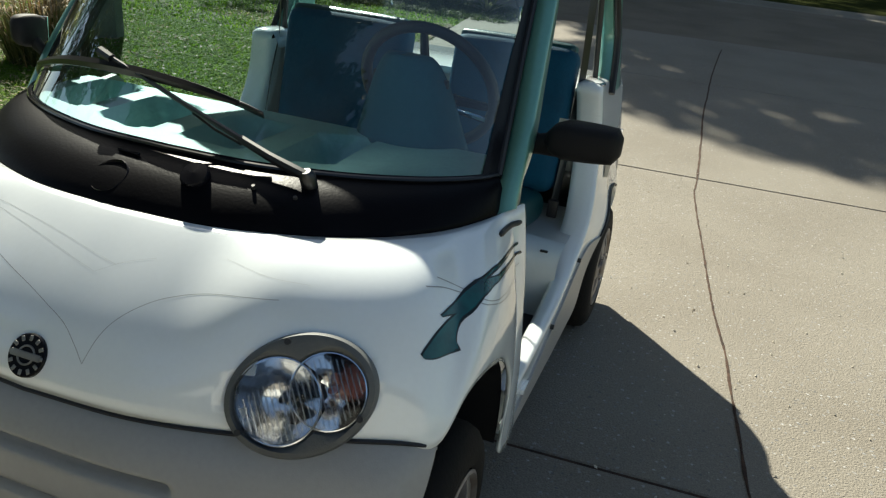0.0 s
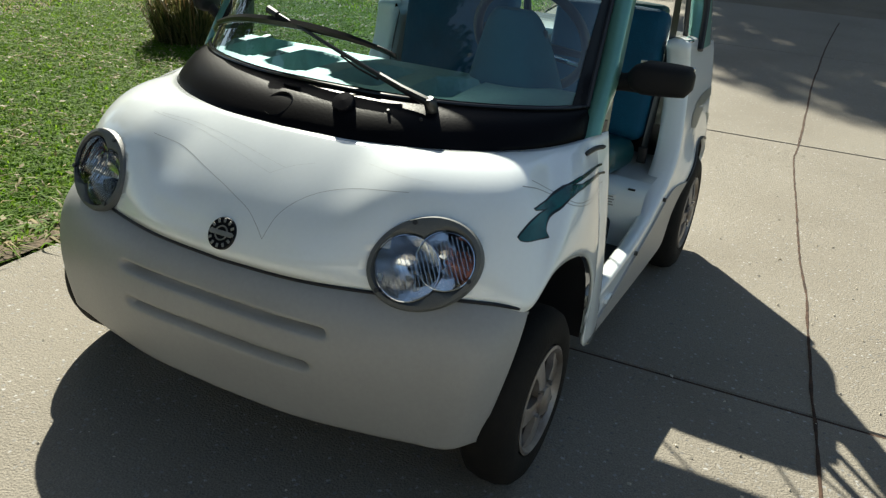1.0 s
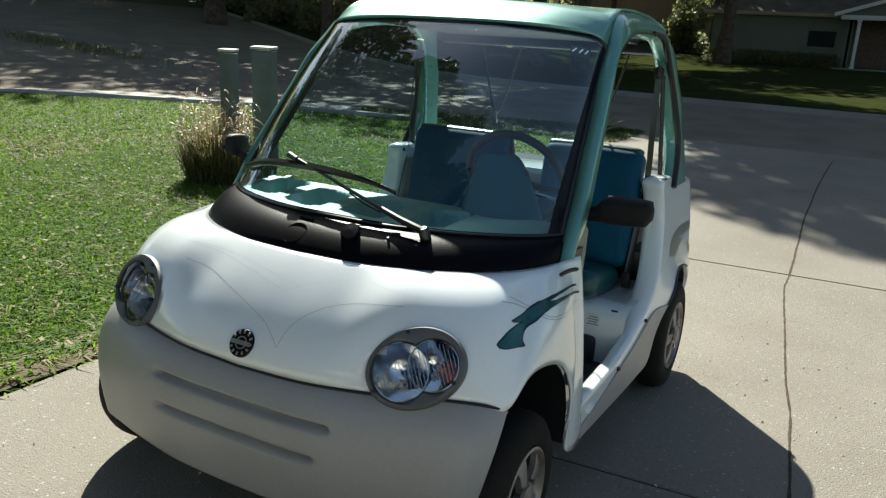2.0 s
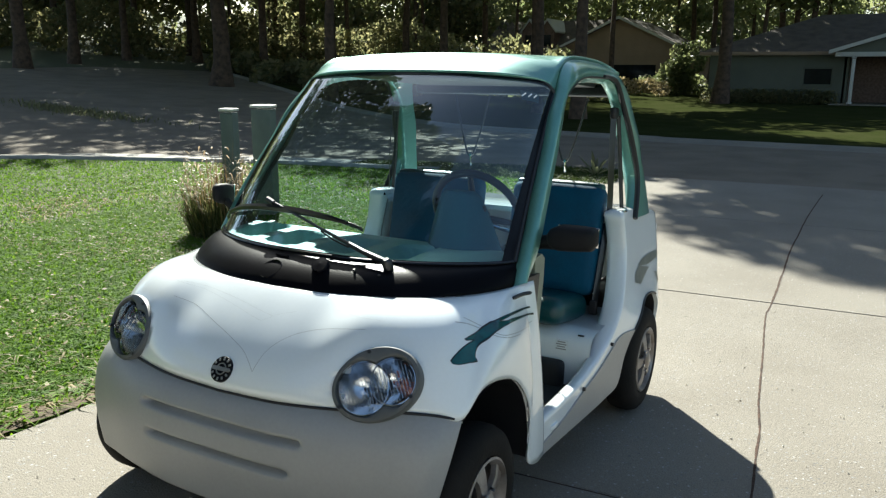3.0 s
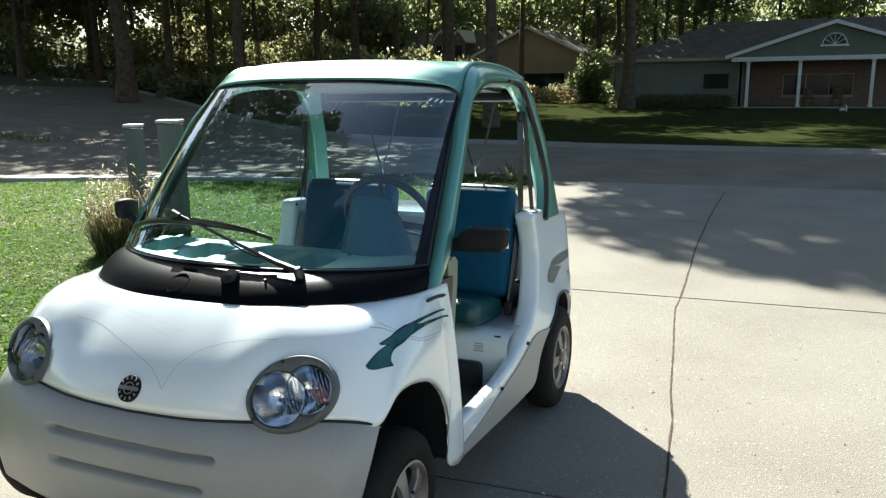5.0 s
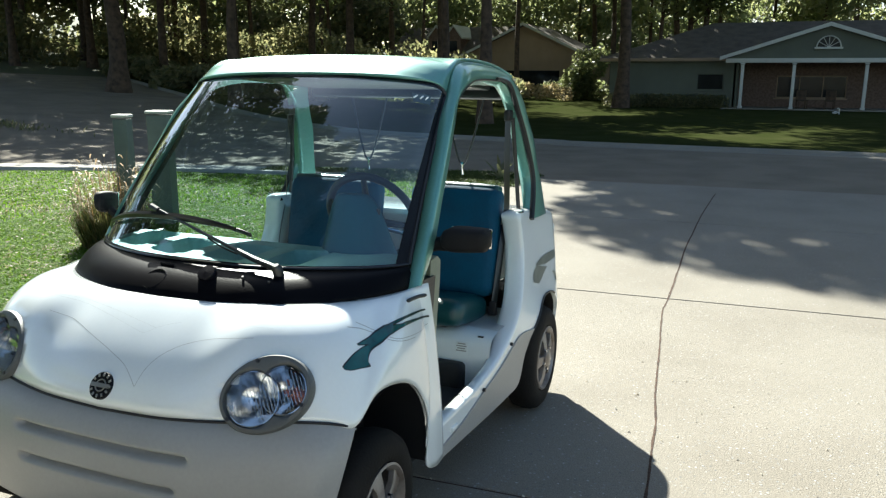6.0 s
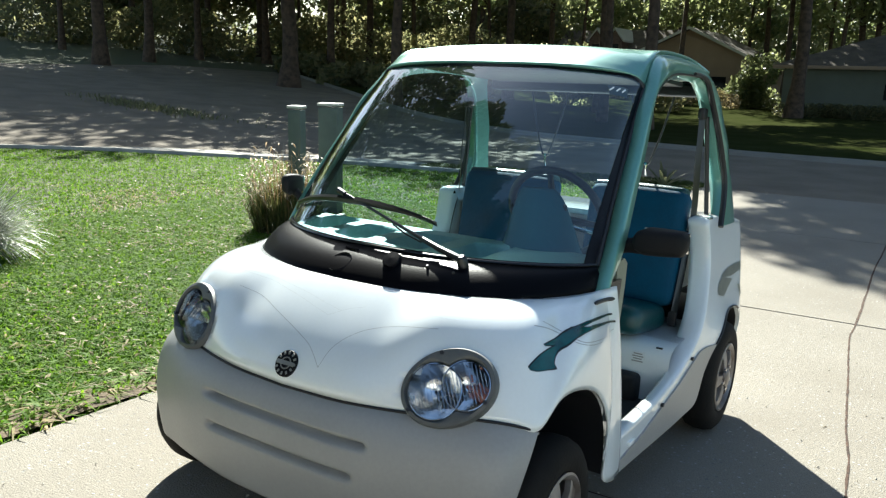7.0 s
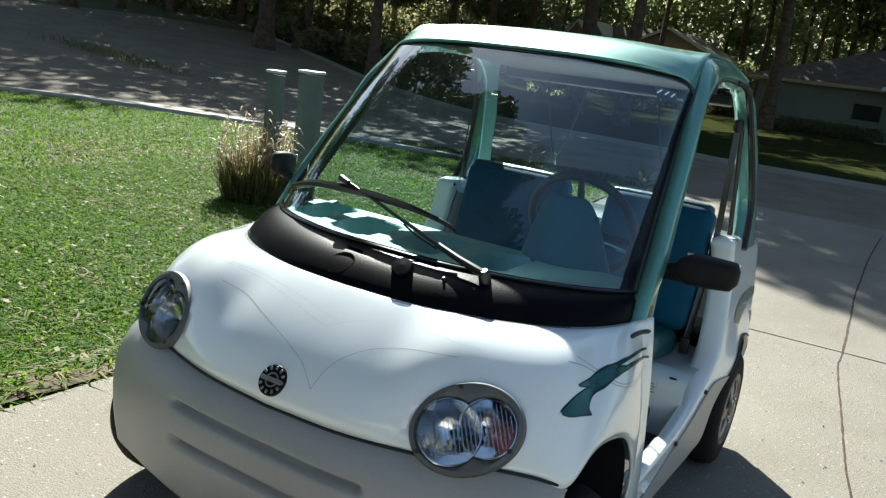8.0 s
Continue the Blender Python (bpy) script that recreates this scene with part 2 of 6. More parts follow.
SHRUB = leaf_material("shrub_leaves", (0.085, 0.095, 0.05), (0.19, 0.175, 0.095), 0.58, glow=2.1)
BARK = material("pine_bark", (0.105, 0.068, 0.046), 0.95, vary=0.2, scale=5, second=(0.042, 0.029, 0.020), bump=0.9, bump_scale=22, grain=0.2)
STUCCO = material("grey_green_siding", (0.125, 0.134, 0.108), 0.85, vary=0.06, scale=1.0, bump=0.2, bump_scale=30)
TANWALL = material("tan_siding", (0.33, 0.235, 0.165), 0.85, vary=0.06, scale=1.0, bump=0.2, bump_scale=30)
SHINGLE = material("grey_shingles", (0.112, 0.088, 0.068), 0.95, vary=0.15, scale=2, second=(0.072, 0.057, 0.045), bump=0.6, bump_scale=14, grain=0.2, grain_scale=30)
TRIM = material("white_trim_paint", (0.56, 0.55, 0.52), 0.6, vary=0.04)
WINDOWDARK = material("house_window_glass", (0.012, 0.015, 0.018), 0.15, spec=0.15, vary=0.2, scale=2)
POSTGREEN = material("green_grey_pedestal", (0.12, 0.15, 0.135), 0.6, vary=0.08, scale=5)
BRICK = material("dull_red_brick_wall", (0.19, 0.125, 0.10), 0.9, vary=0.2, scale=9, bump=0.4, bump_scale=30)

# ---- mesh helpers ----
def part(name, bm, mat, parent=None, label="", smooth=True, angle=40):
    """Links a bmesh as one mesh object under a thing or a part."""
    bmesh.ops.recalc_face_normals(bm, faces=bm.faces)
    me = bpy.data.meshes.new(name)
    bm.to_mesh(me)
    bm.free()
    for m in mat if isinstance(mat, (list, tuple)) else (mat,):
        me.materials.append(m)
    if smooth:
        me.shade_smooth()
        me.set_sharp_from_angle(angle=radians(angle))
    ob = new(name, me)
    if parent:
        ob.parent = parent
    if label:
        tagged(ob, label)
    return ob


def thing(name, m, label, category, group="", kind=""):
    ob = new(name)
    ob.matrix_world = m
    ob.empty_display_size = 0.1
    return tagged(ob, label, category, group, kind)


def spline(pts, n):
    """n + 1 points along a smooth curve through pts, evenly by parameter."""
    p = [Vector(q) for q in pts]
    p = [p[0] * 2 - p[1]] + p + [p[-1] * 2 - p[-2]]
    res = []
    for k in range(n + 1):
        f = k / n * (len(p) - 3)
        i = min(int(f), len(p) - 4)
        t = f - i
        a, b, c, d = p[i:i + 4]
        res.append(0.5 * (2 * b + (c - a) * t + (2 * a - 5 * b + 4 * c - d) * t * t + (3 * b - a - 3 * c + d) * t ** 3))
    return res


def sheet(rows, bm=None, closed=False):
    """Quads between rows of points; closed: the rows' ends meet."""
    bm = bm or bmesh.new()
    vs = [[bm.verts.new(p) for p in r] for r in rows]
    for a, b in zip(vs, vs[1:]):
        n = len(a)
        for i in range(n if closed else n - 1):
            j = (i + 1) % n
            bm.faces.new((a[i], a[j], b[j], b[i]))
    return bm


def thick(ob, t, offset=-1.0):
    s = ob.modifiers.new("thickness", "SOLIDIFY")
    s.thickness, s.offset = t, offset
    return ob


def tube(pts, r, seg=10, bm=None, caps=True):
    """A round bar along pts; r is one radius or one for each point."""
    bm = bm or bmesh.new()
    pts = [Vector(p) for p in pts]
    rs = r if isinstance(r, (list, tuple)) else [r] * len(pts)
    rings, up = [], None
    for i, p in enumerate(pts):
        d = (pts[min(i + 1, len(pts) - 1)] - pts[max(i - 1, 0)]).normalized()
        if up is None:
            up = d.orthogonal().normalized()
        up = (up - d * up.dot(d)).normalized()
        side = d.cross(up)
        rings.append([p + (up * math.cos(a) + side * math.sin(a)) * rs[i] for a in (2 * math.pi * k / seg for k in range(seg))])
    first = len(bm.verts)
    sheet(rings, bm, True)
    if caps:
        bm.verts.ensure_lookup_table()
        bm.faces.new([bm.verts[first + k] for k in range(seg)])
        last = first + (len(rings) - 1) * seg
        bm.faces.new([bm.verts[last + k] for k in range(seg)])
    return bm


def block(size, at=(0, 0, 0), bevel=0.0, seg=2, bm=None, turn=(0, 0, 0)):
    """A box with rounded edges, about the middle `at`."""
    bm2 = bmesh.new()
    bmesh.ops.create_cube(bm2, size=1.0, matrix=Matrix.Diagonal((*size, 1)))
    if bevel:
        bmesh.ops.bevel(bm2, geom=bm2.edges[:] + bm2.verts[:], offset=bevel, segments=seg, affect="EDGES", profile=0.6)
    bm2.transform(pose(*at, *turn))
    if bm is None:
        return bm2
    me = bpy.data.meshes.new("tmp")
    bm2.to_mesh(me)
    bm2.free()
    bm.from_mesh(me)
    bpy.data.meshes.remove(me)
    return bm


def slab(outline, depth, bm=None):
    """A flat plate: the outline (list of 3D points) pushed along the vector depth."""
    bm = bm or bmesh.new()
    a = [bm.verts.new(p) for p in outline]
    b = [bm.verts.new(Vector(p) + Vector(depth)) for p in outline]
    bm.faces.new(a)
    bm.faces.new(b[::-1])
    for i in range(len(a)):
        j = (i + 1) % len(a)
        bm.faces.new((a[i], b[i], b[j], a[j]))
    return bm


def revolve(profile, seg=32, bm=None):
    """A body of revolution about the x axis: profile of (along, radius)."""
    rows = [[Vector((a, r * math.cos(t), r * math.sin(t))) for t in (2 * math.pi * k / seg for k in range(seg))] for a, r in profile]
    return sheet(rows, bm, True)


def raw(name, verts, faces, mat, parent=None, smooth=False):
    me = bpy.data.meshes.new(name)
    me.from_pydata(verts, [], faces)
    me.materials.append(mat)
    if smooth:
        me.shade_smooth()
    ob = new(name, me)
    if parent:
        ob.parent = parent
    return ob


def fall(y):
    """Height of the ground along the driveway."""
    s = 0.0699
    if y < -5:
        return s * 5
    if y < 1.75:
        return -s * y
    if y < 4.2:
        return -s * 1.75 - s * ((y - 1.75) - (y - 1.75) ** 2 / 4.9)
    return -s * 1.75 - s * 2.45 / 2


def land(x, y):
    """Height of the whole terrain: the fall of the driveway, and a gentle rise towards the woods."""
    q = max(0.0, -x - 9.0) * min(1.0, max(0.0, (y + 10) / 14))
    return fall(y) + RISE * q * q / (q + 10.0)


RISE = 0.09

# ---- ground, driveway and street ----
def inside(poly, x, y):
    hit = np.zeros(len(x), bool)
    for (x0, y0), (x1, y1) in zip(poly, poly[1:] + poly[:1]):
        c = (y0 > y) != (y1 > y)
        hit ^= c & (x < (x1 - x0) * (y - y0) / (y1 - y0 + 1e-12) + x0)
    return hit


def terrain(outline, lift, step):
    """A sheet with the given outline that lies on the ground: cut into squares, then set to the land's height."""
    bm = bmesh.new()
    bm.faces.new([bm.verts.new((x, y, 0)) for x, y in outline])
    for ax, i in (((1, 0, 0), 0), ((0, 1, 0), 1)):
        lo, hi = min(p[i] for p in outline), max(p[i] for p in outline)
        k = lo + step
        while k < hi:
            co = [0, 0, 0]
            co[i] = k
            bmesh.ops.bisect_plane(bm, geom=bm.verts[:] + bm.edges[:] + bm.faces[:], plane_co=co, plane_no=ax)
            k += step if -40 < k < 40 else step * 6
    for v in bm.verts:
        v.co.z = land(v.co.x, v.co.y) + lift
    return bm


def ground_sheet():
    xs = sorted(set([-600, -300, -150, -80, -50] + [round(-40 + 2 * i, 2) for i in range(41)] + [50, 80, 150, 300, 600]))
    ys = sorted(set([-600, -200, -80, -30, -15] + [round(-8 + 0.5 * i, 2) for i in range(33)] + [10, 12, 14, 17, 20, 25, 30, 36, 44, 55, 70, 90, 130, 200, 350, 600]))
    verts = [(x, y, land(x, y) - 0.03) for y in ys for x in xs]
    nx = len(xs)
    faces = [(j * nx + i, j * nx + i + 1, (j + 1) * nx + i + 1, (j + 1) * nx + i) for j in range(len(ys) - 1) for i in range(nx - 1)]
    return raw("ground", verts, faces, SOIL, smooth=True)


tagged(ground_sheet(), "sandy lawn soil with leaf litter reaching to the woods", "ground", kind="structure")

ROT = radians(6.5)
JOINT_TURN = radians(3.2)


def drive(u, v):
    """From the driveway's own axes (across, along) to the world."""
    return u * math.cos(ROT) - v * math.sin(ROT), u * math.sin(JOINT_TURN) + v * math.cos(ROT)


driveway = thing("driveway", Matrix(), "pale weathered concrete driveway with joints and a long crack", "driveway", kind="structure")
U_EDGES = [-1.355, 5.2]
V_EDGES = [-6.4, -2.83, 0.68, 4.19, 7.65, 11.05]


def drive_slab(u0, u1, v0, v1, gap=0.006):
    """One cast slab, following the fall of the ground, with rounded upper edges."""
    us = [u0 + gap, u0 + gap + 0.006] + [u0 + (u1 - u0) * k / 4 for k in range(1, 4)] + [u1 - gap - 0.006, u1 - gap]
    nv = 12
    vs = [v0 + gap, v0 + gap + 0.006] + [v0 + (v1 - v0) * k / nv for k in range(1, nv)] + [v1 - gap - 0.006, v1 - gap]
    rows = []
    for j, v in enumerate(vs):
        row = []
        for i, u in enumerate(us):
            x, y = drive(u, v)
            edge = i in (0, len(us) - 1) or j in (0, len(vs) - 1)
            row.append(Vector((x, y, fall(y) - (0.006 if edge else 0.0))))
        low0, low1 = row[0] + Vector((0, 0, -0.08)), row[-1] + Vector((0, 0, -0.08))
        rows.append([low0] + row + [low1])
    rows = [[p + Vector((0, 0, -0.08)) if 0 < i < len(rows[0]) - 1 else p for i, p in enumerate(rows[0])]] + rows + [[p + Vector((0, 0, -0.08)) if 0 < i < len(rows[0]) - 1 else p for i, p in enumerate(rows[-1])]]
    return part("slab", sheet(rows), CONCRETE, driveway, "", angle=30)


for j in range(len(V_EDGES) - 1):
    for i in range(len(U_EDGES) - 1):
        drive_slab(U_EDGES[i], U_EDGES[i + 1], V_EDGES[j], V_EDGES[j + 1])

# dirt in the joints
bm = bmesh.new()
for v in V_EDGES[1:-1]:
    rows = []
    for k in range(31):
        u = -1.35 + 6.5 * k / 30
        a, b = drive(u, v - 0.007), drive(u, v + 0.007)
        rows.append([Vector((*a, fall(a[1]) - 0.005)), Vector((*b, fall(b[1]) - 0.005))])
    sheet(rows, bm)
part("joint_dirt", bm, JOINT, driveway, "dark dirt in the slab joints")

# the long wandering crack
CRACK = [(1.72, -6.2), (1.64, -4.0), (1.57, -2.2), (1.53, -1.2), (1.50, -0.4), (1.455, 0.37), (1.395, 0.93), (1.362, 1.30), (1.325, 1.72), (1.262, 2.20), (1.182, 2.97), (1.135, 3.40), (1.085, 3.87),
         (1.080, 4.26), (1.045, 5.3), (1.008, 6.3), (1.000, 7.2), (0.990, 8.1), (1.000, 9.2), (1.020, 10.3)]
pts = spline([(x, y, 0) for x, y in CRACK], 330)
rows = []
for k, p in enumerate(pts):
    x = p.x + 0.005 * noise.noise((p.y * 3.1, 0, 0)) + 0.003 * noise.noise((p.y * 17, 3, 0))
    w = 0.0046 + 0.003 * noise.noise((p.y * 9, 7, 0)) + (0.0005 if p.y < 4.2 else 0.003)
    rows.append([Vector((x - w, p.y, fall(p.y) + 0.0025)), Vector((x, p.y, fall(p.y) + 0.0035)), Vector((x + w, p.y, fall(p.y) + 0.0025))])
part("crack", sheet(rows), JOINT, driveway, "dark dirt-filled crack")

# street: broad sheet of worn concrete with a far kerb
STREET = [(60, 11.0), (5.4, 11.0), (4.9, 10.2), (-1.8, 10.0), (-5.5, 9.9), (-8.0, 9.35), (-10.0, 8.55), (-11.5, 7.6), (-12.8, 6.4), (-16, 2.5), (-24, -6), (-46, -26),
          (-60, -12), (-36, 10), (-34, 17), (-36, 27), (-33, 33), (-24, 27.5), (-16, 22.2), (-10, 19.4), (-4, 18.2), (4, 17.7), (60, 17.0)]
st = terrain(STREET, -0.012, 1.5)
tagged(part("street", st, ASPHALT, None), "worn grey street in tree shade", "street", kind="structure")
KERB = [(-33, 33), (-24, 27.5), (-16, 22.2), (-10, 19.4), (-4, 18.2), (4, 17.7), (60, 17.0)]
kp = spline([(x, y, 0) for x, y in KERB], 90)
rows = []
for i, p in enumerate(kp):
    d = (kp[min(i + 1, 90)] - kp[max(i - 1, 0)]).normalized()
    s = Vector((-d.y, d.x, 0))
    if s.y < 0:
        s = -s
    rows.append([p + s * a + Vector((0, 0, land(p.x, p.y) + h)) for a, h in ((-0.35, -0.011), (-0.05, -0.005), (0.0, 0.04), (0.05, 0.075), (0.16, 0.075), (0.17, -0.03))])
tagged(part("kerb", sheet(rows), CONCRETE, None), "low pale concrete kerb along the far lawn", "kerb", kind="structure")

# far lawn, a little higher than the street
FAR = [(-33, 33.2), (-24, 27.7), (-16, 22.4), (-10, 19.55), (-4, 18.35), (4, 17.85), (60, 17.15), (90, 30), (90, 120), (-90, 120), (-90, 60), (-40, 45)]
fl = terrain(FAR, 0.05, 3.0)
tagged(part("far_lawn", fl, FARGRASS, None), "green lawn across the street, coloured dark for tree shade", "lawn", kind="structure")

# ---- the small electric car ----
import itertools
from mathutils.bvhtree import BVHTree

# body dimensions below are at 1 : 0.978
car = thing("electric_car", LEAN_CAR @ Matrix.Translation((0.032, -0.040, 0.030)) @ Matrix.Scale(0.978, 4), "small white and teal open-sided electric car parked on the driveway", "car")

def lamp_matrix(sgn):
    """The oval headlamp's own axes on the nose."""
    nrm = Vector((sgn * 0.20, -0.88, 0.43)).normalized()
    x_ax = Vector((0, 0, 1)).cross(nrm).normalized()
    m = Matrix((x_ax, nrm.cross(x_ax), nrm)).transposed().to_4x4()
    return Matrix.Translation(Vector((sgn * 0.503, -0.190, 0.603)) + nrm * 0.018) @ m @ pose(0, 0, 0, 0, 0, sgn * 24)


A, B = 0.135, 0.105


def lamp_holes(bm):
    """Cuts the two lamp openings into a panel."""
    for sgn in (1, -1):
        inv = lamp_matrix(sgn).inverted()
        gone = []
        for f in bm.faces:
            q = inv @ f.calc_center_median()
            if (q.x / A) ** 2 + (q.y / B) ** 2 < 0.72 and abs(q.z) < 0.2:
                gone.append(f)
        bmesh.ops.delete(bm, geom=gone, context="FACES")
    return bm


# front clip: hood and front wings, from the bumper seam and wheel arch up to the cowl and door edge
LOW = [(0, -0.300, 0.515), (0.22, -0.290, 0.520), (0.42, -0.250, 0.530), (0.58, -0.195, 0.540), (0.67, -0.145, 0.535),
       (0.727, -0.100, 0.520), (0.750, -0.02, 0.592), (0.758, 0.10, 0.590), (0.760, 0.215, 0.548), (0.760, 0.30, 0.470),
       (0.758, 0.345, 0.385), (0.756, 0.345, 0.24), (0.757, 0.42, 0.20), (0.752, 0.500, 0.20)]
HIGH = [(0, -0.060, 0.800), (0.20, -0.045, 0.801), (0.37, 0.010, 0.804), (0.49, 0.080, 0.807), (0.565, 0.150, 0.810),
        (0.610, 0.215, 0.812), (0.640, 0.275, 0.815), (0.657, 0.315, 0.818), (0.668, 0.342, 0.820), (0.676, 0.362, 0.823),
        (0.682, 0.375, 0.825), (0.690, 0.391, 0.828), (0.698, 0.405, 0.831), (0.707, 0.424, 0.833)]
BULGE = [0.035, 0.037, 0.042, 0.050, 0.052, 0.050, 0.045, 0.038, 0.030, 0.026, 0.023, 0.021, 0.019, 0.015]


def mirrored(pts):
    """A half curve from the middle outwards becomes the whole curve."""
    pts = [Vector(p) for p in pts]
    return [Vector((-p.x, p.y, p.z)) for p in pts[:0:-1]] + pts


N_HALF = 78
low = mirrored(spline(LOW, N_HALF))
high = mirrored(spline(HIGH, N_HALF))
bulge = [p.x for p in spline([(b, 0, 0) for b in BULGE], N_HALF)]
bulge = bulge[:0:-1] + bulge


def clip_point(i, t):
    """A place on the front clip: column i, height t from 0 to 1."""
    a, b = low[i], high[i]
    along = low[min(i + 1, len(low) - 1)] - low[max(i - 1, 0)]
    across = high[min(i + 1, len(high) - 1)] - high[max(i - 1, 0)]
    n = ((along + across) * 0.5).cross(b - a).normalized()
    if n.y > 0.75 or n.z < -0.6:
        n = -n
    x_out = 1 if a.x > 0.2 else -1 if a.x < -0.2 else a.x / 0.2
    n = (n * 0.5 + Vector((0.45 * x_out * min(1, abs(a.x) / 0.6), -0.6 if a.y < 0.05 else -0.1, 0.55))).normalized()
    w = min(1.0, max(0.0, (abs(a.x) - 0.25) / 0.15))
    crest = min(1.0, max(0.0, (abs(b.x) - 0.22) / 0.16)) * min(1.0, max(0.0, (0.645 - abs(b.x)) / 0.10))
    crest = crest * crest * (3 - 2 * crest)
    s = t ** (0.62 + 0.33 * w + 0.30 * crest)
    return a.lerp(b, t) + n * ((bulge[i] * (1.15 - 0.2 * w) + 0.031 * crest) * (4 * s * (1 - s)) ** 0.85)


rows = [[clip_point(i, k / 28) for k in range(29)] for i in range(len(low))]
hood = thick(part("hood", lamp_holes(sheet(rows)), WHITE, car, "glossy white one-piece hood with front wings", angle=60), 0.008)


clip_tree = BVHTree.FromPolygons([p for r in rows for p in r], [(i * 29 + k, i * 29 + k + 1, (i + 1) * 29 + k + 1, (i + 1) * 29 + k) for i in range(len(rows) - 1) for k in range(28)])


def on_clip(x, z):
    """The place and outward normal of the hood at a given x and height, seen from ahead."""
    p, n, _, _ = clip_tree.ray_cast(Vector((x, -2, z)), Vector((0, 1, 0)))
    return p, (n if n.y < 0 else -n)


def on_wing(y, z, sgn=1):
    """The same on the side of the wing, at a given y and height."""
    p, n, _, _ = clip_tree.ray_cast(Vector((sgn * 2, y, z)), Vector((-sgn, 0, 0)))
    return p, (n if n.x * sgn > 0 else -n)


# front bumper, with two pressed grooves
b_top = mirrored(spline([(0, -0.300, 0.513), (0.22, -0.290, 0.518), (0.42, -0.250, 0.528), (0.58, -0.195, 0.538), (0.67, -0.145, 0.533), (0.727, -0.098, 0.516)], 80))
b_mid = mirrored(spline([(0, -0.352, 0.400), (0.22, -0.347, 0.400), (0.42, -0.318, 0.400), (0.572, -0.270, 0.400), (0.674, -0.225, 0.396), (0.722, -0.160, 0.392)], 80))
b_low = mirrored(spline([(0, -0.325, 0.165), (0.22, -0.318, 0.166), (0.40, -0.288, 0.168), (0.535, -0.258, 0.172), (0.622, -0.235, 0.176), (0.679, -0.190, 0.195)], 80))
brow = []
for a, m, c in zip(b_top, b_mid, b_low):
    col = []
    for k in range(61):
        t = k / 60
        q = m * 2 - (a + c) / 2
        p = a * (1 - t) ** 2 + q * 2 * t * (1 - t) + c * t * t
        for zs, x0, x1 in ((0.430, -0.285, 0.318), (0.335, -0.265, 0.280)):
            w = max(0.0, min(1.0, (p.x - x0) / 0.02 + 1)) * max(0.0, min(1.0, (x1 - p.x) / 0.02 + 1))
            h = (p.z - zs) / 0.0085
            p += Vector((0, 0.032 * w * math.exp(-h * h), 0))
        col.append(p)
    rim = col[-1] + Vector((0, 0.03, -0.004))
    lip = col[0] + Vector((0, 0.03, -0.012)) * (1.0 if abs(col[0].x) < 0.66 else 0.2)
    brow.append([lip] + col + [rim, rim + Vector((0, 0.05, 0.01))])
bumper = thick(part("front_bumper", lamp_holes(sheet(brow)), GREY, car, "matt grey plastic bumper with two pressed grooves", angle=70), 0.006)

# dark returns from the bumper's ends into the wheel arches
for col in (brow[0], brow[-1]):
    part("bumper_return", sheet([col[1:-2], [p + Vector((-0.22 if p.x > 0 else 0.22, 0.015, 0)) for p in col[1:-2]]]), BLACK, car)

# dark gap between hood and bumper
seam = [p + Vector((0, -0.0005, 0.002)) for p in b_top[5:-5]]
clear = [all(((m @ p).x / A) ** 2 + ((m @ p).y / B) ** 2 > 0.80 for m in (lamp_matrix(1).inverted(), lamp_matrix(-1).inverted())) for p in seam]
for free, run in itertools.groupby(zip(clear, seam), key=lambda e: e[0]):
    run = [p for _, p in run]
    if free and len(run) > 2:
        part("bumper_seam", tube(run, 0.0045, 6), BLACK, car)

# cowl: black band between hood and windscreen
GLASSLOW = [(0, 0.100, 0.885), (0.20, 0.116, 0.884), (0.38, 0.175, 0.884), (0.50, 0.240, 0.886), (0.57, 0.300, 0.887), (0.614, 0.355, 0.888), (0.641, 0.405, 0.890)]
cow_lo = mirrored(spline(HIGH[:7] + [(0.662, 0.34, 0.822), (0.668, 0.40, 0.835)], 60))
cow_hi = mirrored(spline(GLASSLOW, 60))
crow = []
for a, b in zip(cow_lo, cow_hi):
    col = [a + Vector((0, 0.03, -0.03)), a + Vector((0, 0.004, 0.001))]
    for k in range(1, 13):
        t = k / 12
        p = a.lerp(b, t) + Vector((0, -0.012, 0.014)) * math.sin(math.pi * t)
        col.append(p)
    crow.append(col)
part("cowl", sheet(crow), COWLBLACK, car, "satin black cowl band below the windscreen", angle=60)

# windscreen, wrapped round and leaning back
GLASSTOP = [(0, 0.740, 1.530), (0.20, 0.746, 1.529), (0.36, 0.762, 1.524), (0.46, 0.782, 1.517), (0.53, 0.806, 1.508), (0.562, 0.824, 1.494), (0.576, 0.838, 1.468)]
g_lo = mirrored(spline(GLASSLOW, 40))
g_hi = mirrored(spline(GLASSTOP, 40))


def screen_point(i, t):
    a, b = g_lo[i], g_hi[i]
    s = abs(i - 40) / 40
    return a.lerp(b, t) + Vector((0, -0.028, 0.022)) * (4 * t * (1 - t)) * (1 - 0.6 * s * s)


grow = [[screen_point(i, k / 24) for k in range(25)] for i in range(81)]
part("windscreen", sheet(grow), GLASS, car, "clear curved windscreen").visible_shadow = False


def band(i0, i1, t0, t1, n):
    """n steps from one place of the screen to another, as (column, height)."""
    res = []
    for k in range(n + 1):
        f = k / n
        res.append((i0 + (i1 - i0) * f, t0 + (t1 - t0) * f))
    return res


def screen_at(fi, t):
    i = min(79, max(0, int(fi)))
    return screen_point(i, t).lerp(screen_point(i + 1, t), fi - i)


